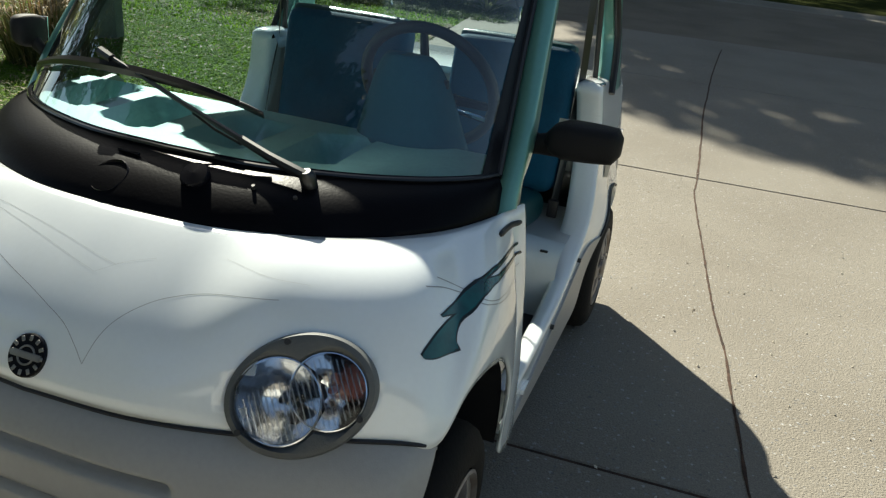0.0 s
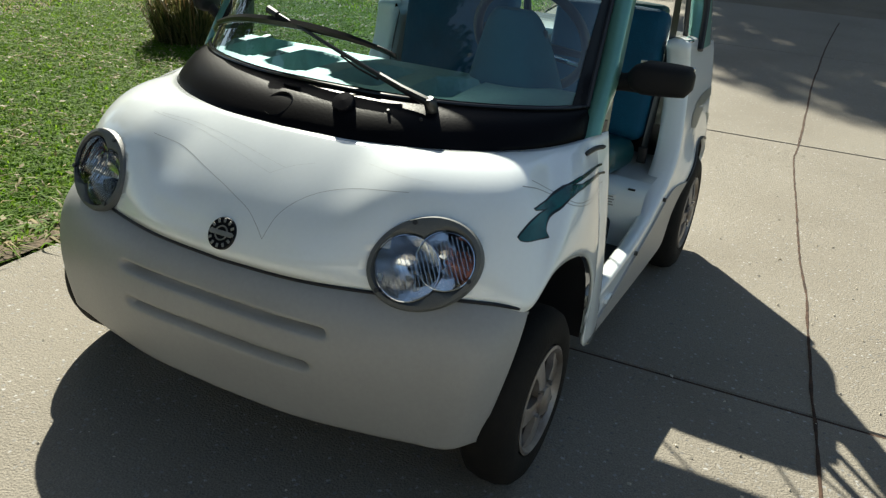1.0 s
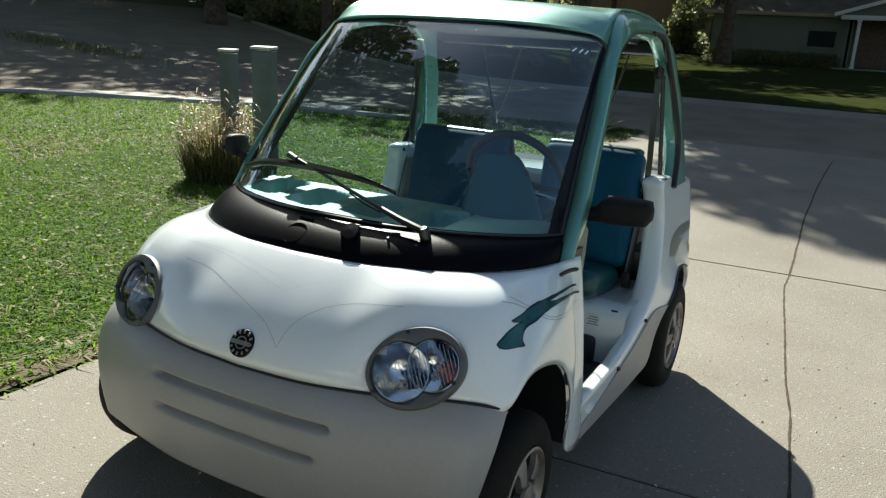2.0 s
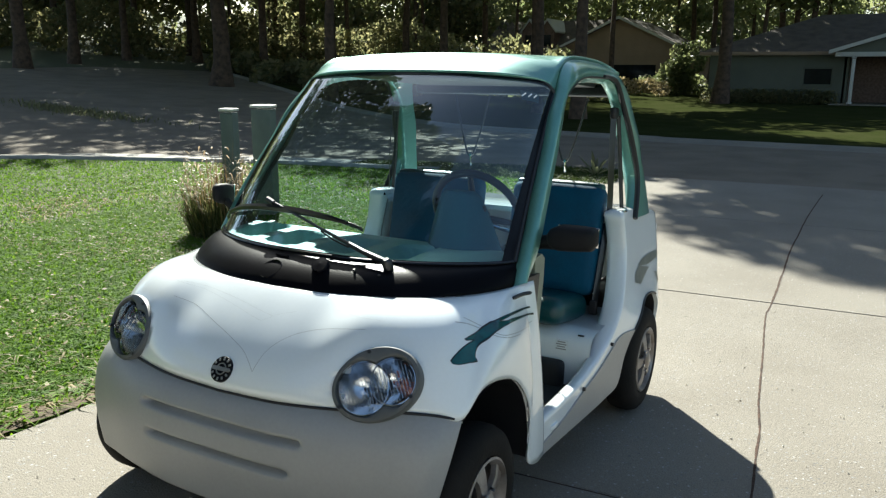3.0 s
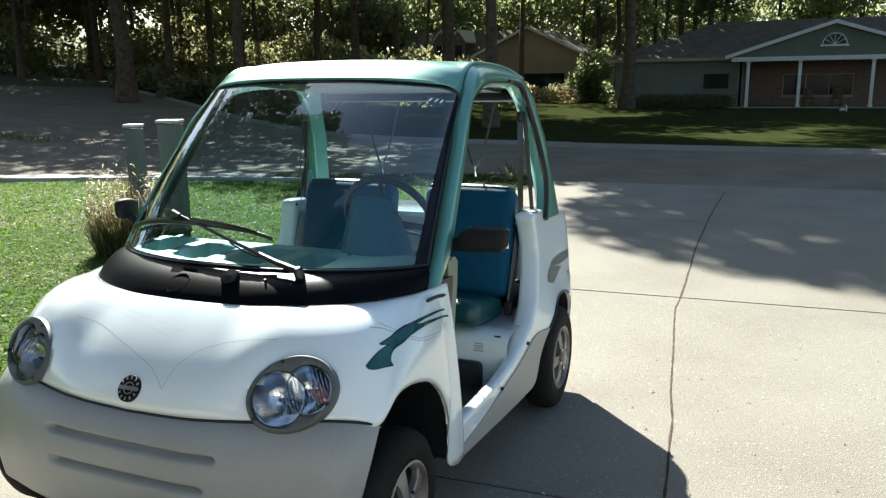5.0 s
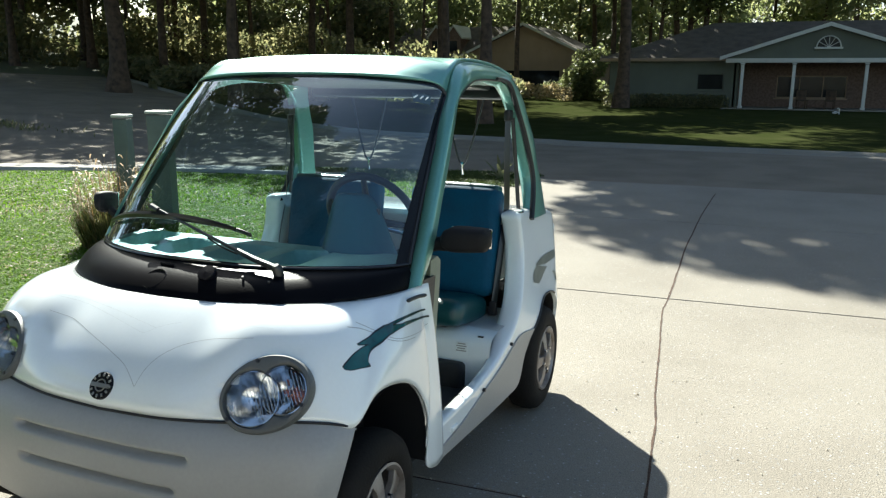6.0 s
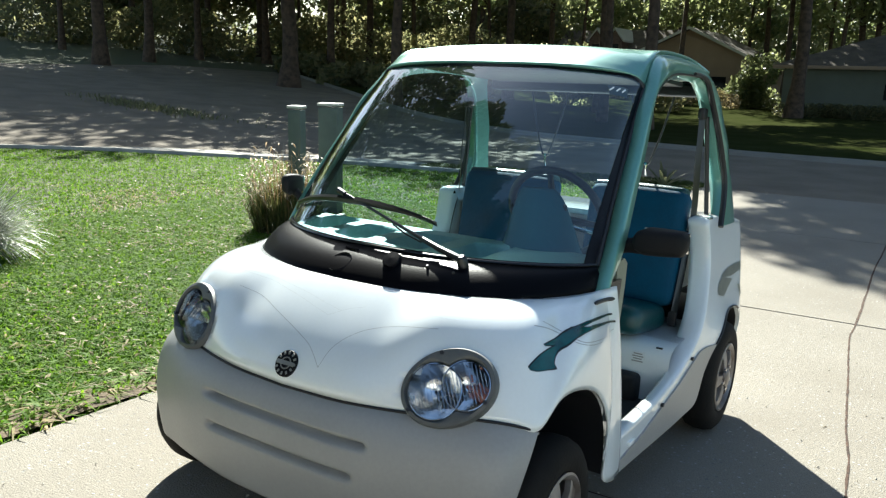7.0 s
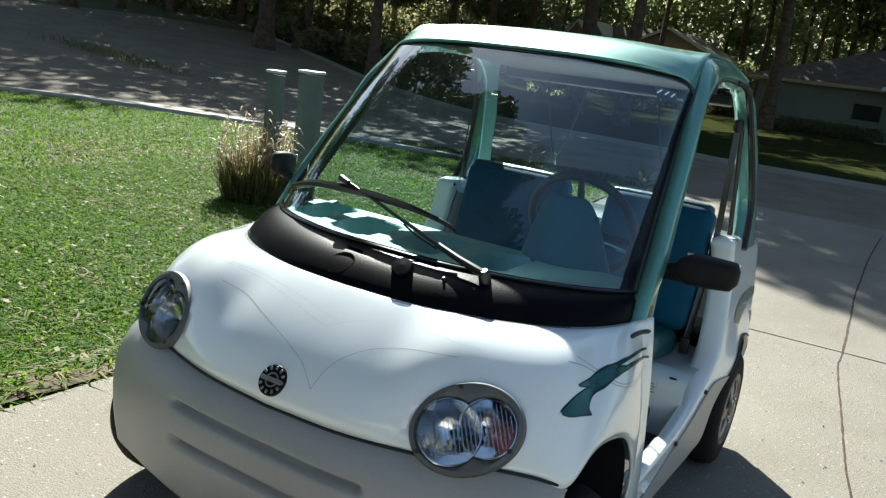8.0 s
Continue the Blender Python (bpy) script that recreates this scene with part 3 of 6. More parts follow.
border = [[] for _ in range(7)]
for fi, t in band(0, 0, 0, 1, 20) + band(1, 79, 1, 1, 60) + band(80, 80, 1, 0, 20) + band(79, 1, 0, 0, 60):
    lim = 6.2 - 2.4 * t
    fi2, t2 = min(80 - lim, max(2.6 - 1.2 * t, fi)), min(0.987, max(0.012, t))
    for k, strip in enumerate(border):
        strip.append(screen_at(fi + (fi2 - fi) * k / 6, t + (t2 - t) * k / 6) + Vector((0, -0.0025, 0.002)))
part("windscreen_border", sheet(border, None, True), GLOSSBLACK, car, "black printed border of the windscreen")
seal = [screen_at(fi, t) + Vector((0, 0.002, -0.007 if t > 0.99 else 0.0)) for fi, t in band(0, 0, 0, 1, 24) + band(1, 79, 1, 1, 60) + band(80, 80, 1, 0, 24)]
part("windscreen_seal", tube(seal, 0.009, 8), BLACK, car, "black rubber seal")
part("lower_seal", tube([screen_at(fi, 0) + Vector((0, -0.004, 0.003)) for fi, t in band(0, 80, 0, 0, 80)], 0.006, 8), SEALBLACK, car)

# side frames of the canopy: screen pillar, roof rail and rear pillar in one band
FRAME_OUT = [(0.655, 0.352, 0.812), (0.637, 0.468, 0.970), (0.618, 0.572, 1.120), (0.602, 0.666, 1.248), (0.588, 0.745, 1.370), (0.576, 0.836, 1.470),
             (0.568, 0.895, 1.542), (0.558, 0.975, 1.594), (0.548, 1.100, 1.616), (0.546, 1.300, 1.624), (0.550, 1.490, 1.618), (0.576, 1.630, 1.586),
             (0.614, 1.695, 1.505), (0.632, 1.745, 1.410), (0.650, 1.805, 1.310), (0.662, 1.835, 1.200), (0.680, 1.880, 1.090), (0.699, 1.935, 0.935)]
FRAME_IN = [(0.700, 0.392, 0.830), (0.689, 0.466, 0.970), (0.672, 0.572, 1.120), (0.656, 0.672, 1.250), (0.643, 0.752, 1.365), (0.631, 0.824, 1.436),
            (0.626, 0.888, 1.480), (0.620, 0.985, 1.518), (0.603, 1.130, 1.546), (0.598, 1.300, 1.558), (0.599, 1.445, 1.560), (0.607, 1.515, 1.538),
            (0.622, 1.575, 1.450), (0.639, 1.642, 1.345), (0.656, 1.690, 1.240), (0.675, 1.712, 1.130), (0.688, 1.690, 1.033), (0.700, 1.640, 0.930)]
JAMB_IN = [(0.573, 1.420, 1.541), (0.577, 1.480, 1.522), (0.585, 1.560, 1.465), (0.596, 1.610, 1.380), (0.612, 1.655, 1.270), (0.634, 1.712, 1.120), (0.650, 1.722, 1.010), (0.660, 1.735, 0.925)]


def flip(p, sgn):
    return Vector((sgn * p.x, p.y, p.z))


for sgn in (1, -1):
    o, n = spline(FRAME_OUT, 102), spline(FRAME_IN, 102)
    prof = []
    for k, (a, b) in enumerate(zip(o, n)):
        run = (o[min(k + 1, 102)] + n[min(k + 1, 102)] - o[max(k - 1, 0)] - n[max(k - 1, 0)]).normalized()
        out_n = run.cross(b - a).normalized()
        if out_n.dot(Vector((0.6, -0.6 if a.y < 1.1 else 0.4, 0.5))) < 0:
            out_n = -out_n
        sec = []
        for t, lift in ((0.0, -0.045), (0.0, -0.012), (0.05, -0.002), (0.16, 0.004), (0.5, 0.009), (0.84, 0.004), (0.95, -0.002), (1.0, -0.012), (1.0, -0.045)):
            sec.append(flip(a.lerp(b, t) + out_n * lift, sgn))
        prof.append(sec)
    part("side_frame", sheet(prof, None, True), TEAL, car, "teal canopy pillar and roof rail", angle=50)
    # teal jamb of the rear pillar, set in from the seal
    ja, jb = spline(FRAME_IN[10:], 40), spline(JAMB_IN, 40)
    jamb = [[flip(p, sgn) for p in (a + Vector((-0.012, 0, 0)), a.lerp(b, 0.45) + Vector((0.006, 0, 0)), b, b + Vector((-0.022, 0.004, 0)))] for a, b in zip(ja, jb)]
    thick(part("rear_jamb", sheet(jamb), TEAL, car, "teal inner jamb of the rear pillar", angle=40), 0.004)
    # dark sheet added behind the screen pillar, for the reflected haze that hides it
    lin = [[flip(a + Vector((-0.030, 0.028, -0.010)), sgn), flip(a.lerp(b, 0.5) + Vector((-0.034, 0.034, -0.012)), sgn), flip(b + Vector((-0.030, 0.024, -0.010)), sgn), flip(b + Vector((-0.006, 0.010, -0.004)), sgn)] for a, b in list(zip(o, n))[:42]]
    thick(part("pillar_mask", sheet(lin), PILLARMASK, car, "dark sheet added to hide the pillar's inner face"), 0.003)
    # black seals round the door opening
    part("pillar_seal", tube([flip(p + Vector((0.004, 0, 0)), sgn) for p in n[56:]], [0.007 + 0.006 * min(1, k / 14) for k in range(47)], 8), BLACK, car, "black rubber door seal")
    part("door_seal", tube([flip(p + Vector((-0.014, 0.004, -0.003)), sgn) for p in n[:64]], 0.008, 8), BLACK, car)

# roof panel, from the top of the screen back, its edges running into the side frames
edge_line = spline(FRAME_OUT[5:12], 80)
rrow = []
for j in range(61):
    s = (j / 60) ** 1.25
    e = edge_line[round(80 * s)].lerp(edge_line[min(80, round(80 * s) + 1)], 80 * s - round(80 * s)) if 80 * s > round(80 * s) else edge_line[round(80 * s)]
    yc = 0.737 + (1.735 - 0.737) * s
    d = yc - 0.737
    zc = 1.632 - 0.092 * max(0.0, 1 - d / 0.24) ** 2.3 - 0.02 * ((yc - 1.2) / 0.5) ** 2 - 0.05 * max(0, (yc - 1.5) / 0.22) ** 2
    col = []
    for k in range(57):
        u = -1 + 2 * k / 56
        au = abs(u)
        col.append(Vector((u * (e.x + 0.004), yc + (e.y - yc) * (0.2 * au ** 2 + 0.8 * au ** 6), zc + (e.z + 0.008 - zc) * (0.35 * au ** 2 + 0.65 * au ** 7))))
    rrow.append(col)
# its front lip lies over the head of the screen
lip_shift = []
for p in rrow[0]:
    near = min(range(400), key=lambda k: abs(screen_at(80 * k / 399, 1).x - p.x) + (0.0 if 4 < k < 395 else 0.004))
    lip_shift.append(max(0.0, screen_at(80 * near / 399, 1).z + 0.008 - p.z))
for j in range(22):
    fade = (1 - j / 22) ** 2
    for p, up in zip(rrow[j], lip_shift):
        p.z += up * fade
roof = thick(part("roof", sheet(rrow), TEAL, car, "pale teal glossy roof panel", angle=60), 0.012)
for xa in (-0.12, 0.22, 0.34):
    part("roof_bolt", revolve([(0, 0.0005), (0.0, 0.007), (0.006, 0.006), (0.008, 0.0005)], 10), BLACK, car).matrix_local = Matrix.Translation((xa, 1.28, 1.624)) @ pose(0, 0, 0, 0, -90, 0)

# rear body sides with sill, door jamb and rear wheel arch
SIDE_LO = [(0.47, 0.20), (0.75, 0.195), (1.0, 0.19), (1.22, 0.19), (1.40, 0.205), (1.465, 0.33), (1.503, 0.412), (1.575, 0.487), (1.68, 0.535),
           (1.80, 0.550), (1.94, 0.530), (2.03, 0.455), (2.07, 0.34), (2.12, 0.30), (2.20, 0.30)]
SIDE_HI = [(0.48, 0.310), (0.72, 0.322), (0.95, 0.345), (1.15, 0.390), (1.30, 0.465), (1.41, 0.575), (1.475, 0.69), (1.505, 0.80), (1.502, 0.90),
           (1.50, 0.960), (1.62, 0.967), (1.82, 0.957), (1.97, 0.940), (2.08, 0.91), (2.19, 0.84)]


def tub_x(y, z):
    flare = 0.018 * math.exp(-((z - 0.47) / 0.09) ** 2) * math.exp(-((y - 1.78) / 0.3) ** 4)
    flare += 0.026 * math.exp(-((z - 0.46) / 0.14) ** 2) * math.exp(-((y - 1.58) / 0.2) ** 2)
    return 0.742 - 0.05 * max(0, (z - 0.45) / 0.5) ** 1.6 + flare - 0.14 * max(0, (y - 2.02) / 0.25) ** 2


for sgn in (1, -1):
    lo = spline([(0, *p) for p in SIDE_LO], 112)
    hi = spline([(0, *p) for p in SIDE_HI], 112)
    grid = []
    for i, (a, b) in enumerate(zip(lo, hi)):
        col = [Vector((sgn * (tub_x(a.y, a.z) - 0.07), a.y, a.z + 0.004)), Vector((sgn * (tub_x(a.y, a.z) - 0.012), a.y, a.z - 0.002))]
        for k in range(21):
            p = a.lerp(b, k / 20)
            col.append(Vector((sgn * tub_x(p.y, p.z), p.y, p.z)))
        d = hi[min(i + 1, 112)] - hi[max(i - 1, 0)]
        up = Vector((0, -d.z, d.y)).normalized()
        slim = 0.6 + 0.4 * min(1.0, max(0.0, (b.y - 1.1) / 0.2))
        for dx, du in ((0.005, 0.006), (0.016, 0.010), (0.040, 0.012), (0.070, 0.010), (0.090, 0.002)):
            p = b + up * du
            col.append(Vector((sgn * (tub_x(b.y, b.z) - dx * slim), p.y, p.z)))
        col.append(Vector((sgn * (tub_x(b.y, b.z) - 0.10 * slim), b.y - up.y * 0.06, b.z - up.z * 0.06)))
        grid.append(col)
    part("rear_side", sheet(grid), WHITE, car, "white moulded rear side with sill and door jamb", angle=60)
    # grey lower moulding
    gl = spline([(0, 0.48, 0.198), (0, 0.75, 0.193), (0, 1.0, 0.188), (0, 1.22, 0.188), (0, 1.40, 0.203), (0, 1.460, 0.325), (0, 1.490, 0.388)], 48)
    gh = spline([(0, 0.49, 0.235), (0, 0.70, 0.262), (0, 0.90, 0.303), (0, 1.05, 0.333), (0, 1.15, 0.356), (0, 1.27, 0.396), (0, 1.345, 0.428), (0, 1.42, 0.440), (0, 1.525, 0.436)], 48)
    part("sill_moulding", sheet([[Vector((sgn * (tub_x(q.y, q.z) + e), q.y, q.z)) for q, e in
         [(a, -0.008)] + [(a.lerp(b, k / 8), 0.007) for k in range(9)] + [(b, -0.004)]] for a, b in zip(gl, gh)]), GREY, car, "grey plastic sill moulding")
    part("rear_arch_lip", tube([Vector((sgn * (tub_x(p.y, p.z) + 0.004), p.y, p.z)) for p in lo[40:82]], 0.005, 6), BLACK, car)

# rear body: tail, bed, seat base and floor
part("tail_panel", block((1.36, 0.05, 0.56), (0, 2.17, 0.58), 0.02), WHITE, car)
part("rear_bumper", block((1.30, 0.10, 0.22), (0, 2.18, 0.30), 0.04, 3), GREY, car)
part("rear_deck", block((1.22, 0.58, 0.03), (0, 1.87, 0.925), 0.01), WHITE, car)
part("floor_pan", block((1.36, 1.90, 0.04), (0, 1.22, 0.225), 0.01), BLACK, car)
part("floor_mat", block((1.33, 0.66, 0.012), (0, 0.770, 0.252), 0.004), DARKMAT, car, "black rubber floor mat")
base_line = [(1.105, 0.24), (1.108, 0.32), (1.116, 0.41), (1.122, 0.435), (1.138, 0.458), (1.17, 0.474), (1.22, 0.482), (1.40, 0.490), (1.60, 0.500), (1.60, 0.24)]
bm = sheet([[Vector((x, y, z)) for y, z in base_line] for x in (-0.70, -0.69, -0.3, 0, 0.3, 0.69, 0.70)])
bmesh.ops.holes_fill(bm, edges=[e for e in bm.edges if e.is_boundary], sides=0)
part("seat_base", bm, WHITE, car, "white moulded seat base", angle=50)
part("footwell_liner", block((1.20, 0.07, 0.125), (0, 1.082, 0.300), 0.03, 4), DARKMAT, car, "black footwell liner")
part("bulkhead", block((1.24, 0.04, 0.62), (0, 0.40, 0.50), 0.01), BLACK, car)
part("wheel_well", block((1.30, 0.10, 0.30), (0, -0.02, 0.40), 0.02), BLACK, car)
part("underbody", block((1.00, 2.2, 0.10), (0, 0.95, 0.19), 0.03), BLACK, car)

# inner wheel-arch liners
for sgn in (1, -1):
    for yc in (0.095, 1.775):
        liner = []
        for k in range(21):
            a = math.pi * (k / 20) * 1.12 - 0.2
            c, s = math.cos(a), math.sin(a)
            if yc > 1:
                ly, lz = yc - 0.285 * c, 0.285 + 0.295 * s
                liner.append([Vector((sgn * xx, ly, lz)) for xx in (tub_x(ly, lz) - 0.015, 0.50)])
                continue
            liner.append([Vector((sgn * xx, yc - 0.285 * c, 0.285 + 0.295 * s)) for xx in (0.735 - 0.09 * min(1.0, max(0.0, (yc - 0.285 * c - yc) / -0.285 * 1.6 - 0.6)) * (yc < 1), 0.50)])
        part("arch_liner", sheet(liner), BLACK, car)
        part("arch_back", slab([(sgn * 0.50, yc - 0.30, 0.2), (sgn * 0.50, yc + 0.30, 0.2), (sgn * 0.50, yc + 0.3, 0.58), (sgn * 0.50, yc - 0.3, 0.58)], (-sgn * 0.01, 0, 0)), BLACK, car)


def wheel(name, m):
    w = new(name)
    w.parent = car
    w.matrix_local = m
    tagged(w, "black tyre on a five-spoke silver wheel")
    R = 0.238
    prof = [(-0.125, 0.155), (-0.135, 0.185), (-0.128, 0.213), (-0.112, 0.230), (-0.080, R), (-0.042, R), (-0.016, 0.229), (-0.002, 0.211), (0.004, 0.185), (0.003, 0.156), (-0.005, 0.146)]
    tyre = part("tyre", revolve(prof, 56), RUBBER, w, "worn black tyre")
    rimp = [(-0.11, 0.142), (-0.04, 0.132), (-0.005, 0.143), (0.002, 0.146), (0.005, 0.139), (-0.004, 0.130), (-0.03, 0.122)]
    rim = part("rim", revolve(rimp, 48), ALLOY, w, "silver painted rim")
    part("brake_drum", revolve([(-0.10, 0.001), (-0.06, 0.10), (-0.045, 0.10), (-0.045, 0.001)], 28), BLACK, w)
    for k in range(5):
        a = 2 * math.pi * k / 5 + 0.3
        bm = bmesh.new()
        sec = []
        for r, half, dx in ((0.026, 0.018, 0.004), (0.055, 0.019, 0.006), (0.09, 0.022, 0.004), (0.115, 0.029, -0.002), (0.133, 0.036, -0.008)):
            sec.append([Vector((dx - 0.022, -half, r)), Vector((dx - 0.004, -half, r)), Vector((dx, -half * 0.6, r)), Vector((dx - 0.003, 0, r)), Vector((dx, half * 0.6, r)), Vector((dx - 0.004, half, r)), Vector((dx - 0.022, half, r))])
        sheet(sec, bm)
        bm.transform(Matrix.Rotation(a, 4, "X"))
        part("spoke", bm, ALLOY, w)
    part("hub_cap", revolve([(0.0, 0.040), (0.010, 0.038), (0.016, 0.028), (0.018, 0.0005)], 24), ALLOY, w, "plain silver hub cap")
    for k in range(5):
        a = 2 * math.pi * k / 5 + 0.93
        bm = tube([(0.0, 0.05 * math.cos(a), 0.05 * math.sin(a)), (0.012, 0.05 * math.cos(a), 0.05 * math.sin(a))], 0.007, 6)
        part("wheel_nut", bm, CHROME, w)
    return w


for sgn in (1, -1):
    wheel("front_wheel", Matrix.Translation((sgn * 0.748, 0.045, 0.207)) @ pose(0, 0, 0, 0, 0, 0 if sgn > 0 else 180))
    wheel("rear_wheel", Matrix.Translation((sgn * 0.774, 1.77, 0.228)) @ pose(0, 0, 0, 0, 0, 0 if sgn > 0 else 180) @ Matrix.Scale(1.09, 4))

# headlamps: oval grey ring, two round reflectors behind a clear ribbed lens
for sgn in (1, -1):
    lamp = new("headlamp")
    lamp.parent = car
    lamp.matrix_local = lamp_matrix(sgn)
    tagged(lamp, "oval grey headlamp with two round reflectors and a clear lens")
    def oval(a, b, z, n=56):
        return [Vector((a * math.cos(t), b * math.sin(t), z)) for t in (2 * math.pi * k / n for k in range(n))]

    MAIN, SIDE = (-sgn * 0.040, 0.000, 0.075), (sgn * 0.048, -0.006, 0.066)

    def opening(z, grow=0.0, n=72):
        """The figure-of-eight opening round the two reflectors."""
        res = []
        for k in range(n):
            t = 2 * math.pi * k / n
            d = Vector((math.cos(t), math.sin(t)))
            best = 0
            for cx, cy, r in (MAIN, SIDE):
                cc = Vector((cx, cy))
                bq = d.dot(cc)
                disc = bq * bq - cc.length_squared + (r + grow) ** 2
                if disc > 0:
                    best = max(best, bq + math.sqrt(disc))
            res.append(Vector((d.x * best, d.y * best, z)))
        return res

    part("ring", sheet([oval(A - 0.002, B - 0.002, -0.05, 72), oval(A, B, -0.004, 72), oval(A - 0.004, B - 0.004, 0.007, 72), oval(A - 0.014, B - 0.013, 0.010, 72), opening(0.006, 0.006), opening(0.001, 0.003), opening(-0.03, 0.002)], None, True), RINGGREY, lamp, "matt grey oval ring")
    part("housing", sheet([opening(-0.010, 0.002), opening(-0.05, -0.004), oval(0.001, 0.001, -0.052, 72)], None, True), BLACK, lamp, "dark lamp bowl")
    for (cx, cy, r), nm in ((MAIN, "main_reflector"), (SIDE, "indicator_reflector")):
        prof = [(-0.046 + 0.044 * (q / r) ** 2, q) for q in (0.002, r * 0.2, r * 0.4, r * 0.6, r * 0.8, r * 0.98)]
        bm = revolve(prof, 40)
        if "indicator" in nm:
            over = [f for f in bm.faces if (cx - f.calc_center_median().z - MAIN[0]) ** 2 + (cy + f.calc_center_median().y - MAIN[1]) ** 2 < MAIN[2] ** 2]
            bmesh.ops.delete(bm, geom=over, context="FACES")
        bm.transform(Matrix.Translation((cx, cy, 0.0 if "main" in nm else -0.003)) @ pose(0, 0, 0, 0, -90, 0))
        part(nm, bm, REFLECTOR, lamp, "bright metal reflector bowl", angle=80)
        part("bulb", tube([(cx, cy, -0.045), (cx, cy, -0.022), (cx, cy, -0.016)], [0.008, 0.006, 0.003], 10), AMBER if "indicator" in nm else GLOSSBLACK, lamp)
        part("reflector_rim", tube([Vector((cx + r * math.cos(t), cy + r * math.sin(t), -0.002)) for t in (2 * math.pi * k / 40 for k in range(41))], 0.0022, 6), CHROME, lamp)
    for k in range(2):
        part("amber_strip", block((0.006, 0.020, 0.003), (sgn * (0.064 + 0.022 * k), 0.012 - 0.03 * k, -0.016 + 0.008 * k), 0.001), AMBER, lamp)
    rib = bmesh.new()
    for k in range(-12, 13):
        x = 0.0095 * k
        ys = [y for y in (q * 0.004 for q in range(-30, 31)) if any((x - cx) ** 2 + (y - cy) ** 2 < (r - 0.006) ** 2 for cx, cy, r in (MAIN, SIDE))]
        if len(ys) > 4:
            y1 = min(ys) + 0.75 * (max(ys) - min(ys)) if x * sgn < 0.01 else max(ys)
            tube([(x, min(ys), 0.002), (x, y1, 0.005)], 0.0016, 4, rib)
    part("lens_ribs", rib, RIBGLASS, lamp, "clear moulded ribs").visible_shadow = False
    lens = part("lens", sheet([opening(0.003, 0.003)] + [[p * q + Vector((0, 0, 0.004 + 0.010 * (1 - q * q))) for p in opening(0.0, 0.003)] for q in (0.9, 0.7, 0.45, 0.2, 0.02)], None, True), LENS, lamp, "clear lens")
    lens.visible_shadow = False
    for a in (88, 200, 318):
        t = radians(a if sgn > 0 else 180 - a)
        part("ring_screw", tube([((A - 0.012) * math.cos(t), (B - 0.011) * math.sin(t), 0.005), ((A - 0.012) * math.cos(t), (B - 0.011) * math.sin(t), 0.013)], 0.006, 8), BLACK, lamp)

# round badge on the hood: dark disc with a toothed silver rim and a bar
p, n = on_clip(0.004, 0.580)
badge = new("badge")
badge.parent = car
badge.matrix_local = Matrix.Translation(p) @ n.to_track_quat("Z", "Y").to_matrix().to_4x4()
tagged(badge, "round dark badge with a toothed silver rim")
bm = revolve([(-0.006, 0.040), (0.003, 0.040), (0.005, 0.038), (0.005, 0.0005)], 40)
bm.transform(pose(0, 0, 0, 0, -90, 0))
part("disc", bm, GLOSSBLACK, badge)
for k in range(12):
    a = 2 * math.pi * k / 12
    part("tooth", block((0.010, 0.007, 0.002), (0.032 * math.cos(a), 0.031 * math.sin(a), 0.0065), 0.001, 1, None, (0, 0, math.degrees(a))), BADGEMETAL, badge)
part("inner_ring", tube([Vector((0.017 * math.cos(t), 0.017 * math.sin(t), 0.006)) for t in (2 * math.pi * k / 24 for k in range(25))], 0.002, 6), BADGEMETAL, badge)
part("bar", block((0.064, 0.012, 0.004), (0, 0, 0.007), 0.001), BADGEMETAL, badge)


def clip_ribbon(pts, width, lift=0.0004):
    """A thin line on the hood through (x, z) places."""
    q = [on_clip(p.x, p.z) for p in spline([(x, 0, z) for x, z in pts], 10 * (len(pts) - 1))]
    left, right = [], []
    for i, (p, n) in enumerate(q):
        d = (q[min(i + 1, len(q) - 1)][0] - q[max(i - 1, 0)][0])
        if d.length < 1e-6:
            continue
        s = n.cross(d.normalized()) * width / 2
        left.append(p + n * lift + s)
        right.append(p + n * lift - s)
    return sheet([left, right])


for pts, w, mt in (([(0.116, 0.592), (0.127, 0.637), (0.149, 0.667), (0.187, 0.693), (0.229, 0.709), (0.296, 0.725), (0.363, 0.735), (0.42, 0.741)], 0.0012, STRIPE),
                   ([(0.116, 0.592), (0.086, 0.615), (0.043, 0.640), (-0.030, 0.664), (-0.094, 0.682), (-0.221, 0.714), (-0.349, 0.732)], 0.0012, STRIPE),
                   ([(-0.402, 0.773), (-0.158, 0.749), (0.05, 0.714)], 0.0007, FAINT), ([(0.05, 0.714), (0.099, 0.736), (0.153, 0.750)], 0.0007, FAINT),
                   ([(-0.371, 0.774), (-0.134, 0.759), (0.082, 0.730)], 0.0007, FAINT), ([(0.282, 0.769), (0.373, 0.766), (0.458, 0.764)], 0.0007, FAINT)):
    part("hood_stripe", clip_ribbon(pts, w), mt, car, "thin grey pinstripe on the hood")


def wing_strip(edge_a, edge_b, lift, sgn, n=16):
    """A decal between two edges given as (y, height) on the wing."""
    ea, eb = spline([(0, *p) for p in edge_a], n), spline([(0, *p) for p in edge_b], n)
    rws = []
    for a, b in zip(ea, eb):
        row = []
        for k in range(5):
            q = a.lerp(b, k / 4)
            p, nn = on_wing(q.y, q.z, sgn)
            row.append(p + nn * lift)
        rws.append(row)
    return rws


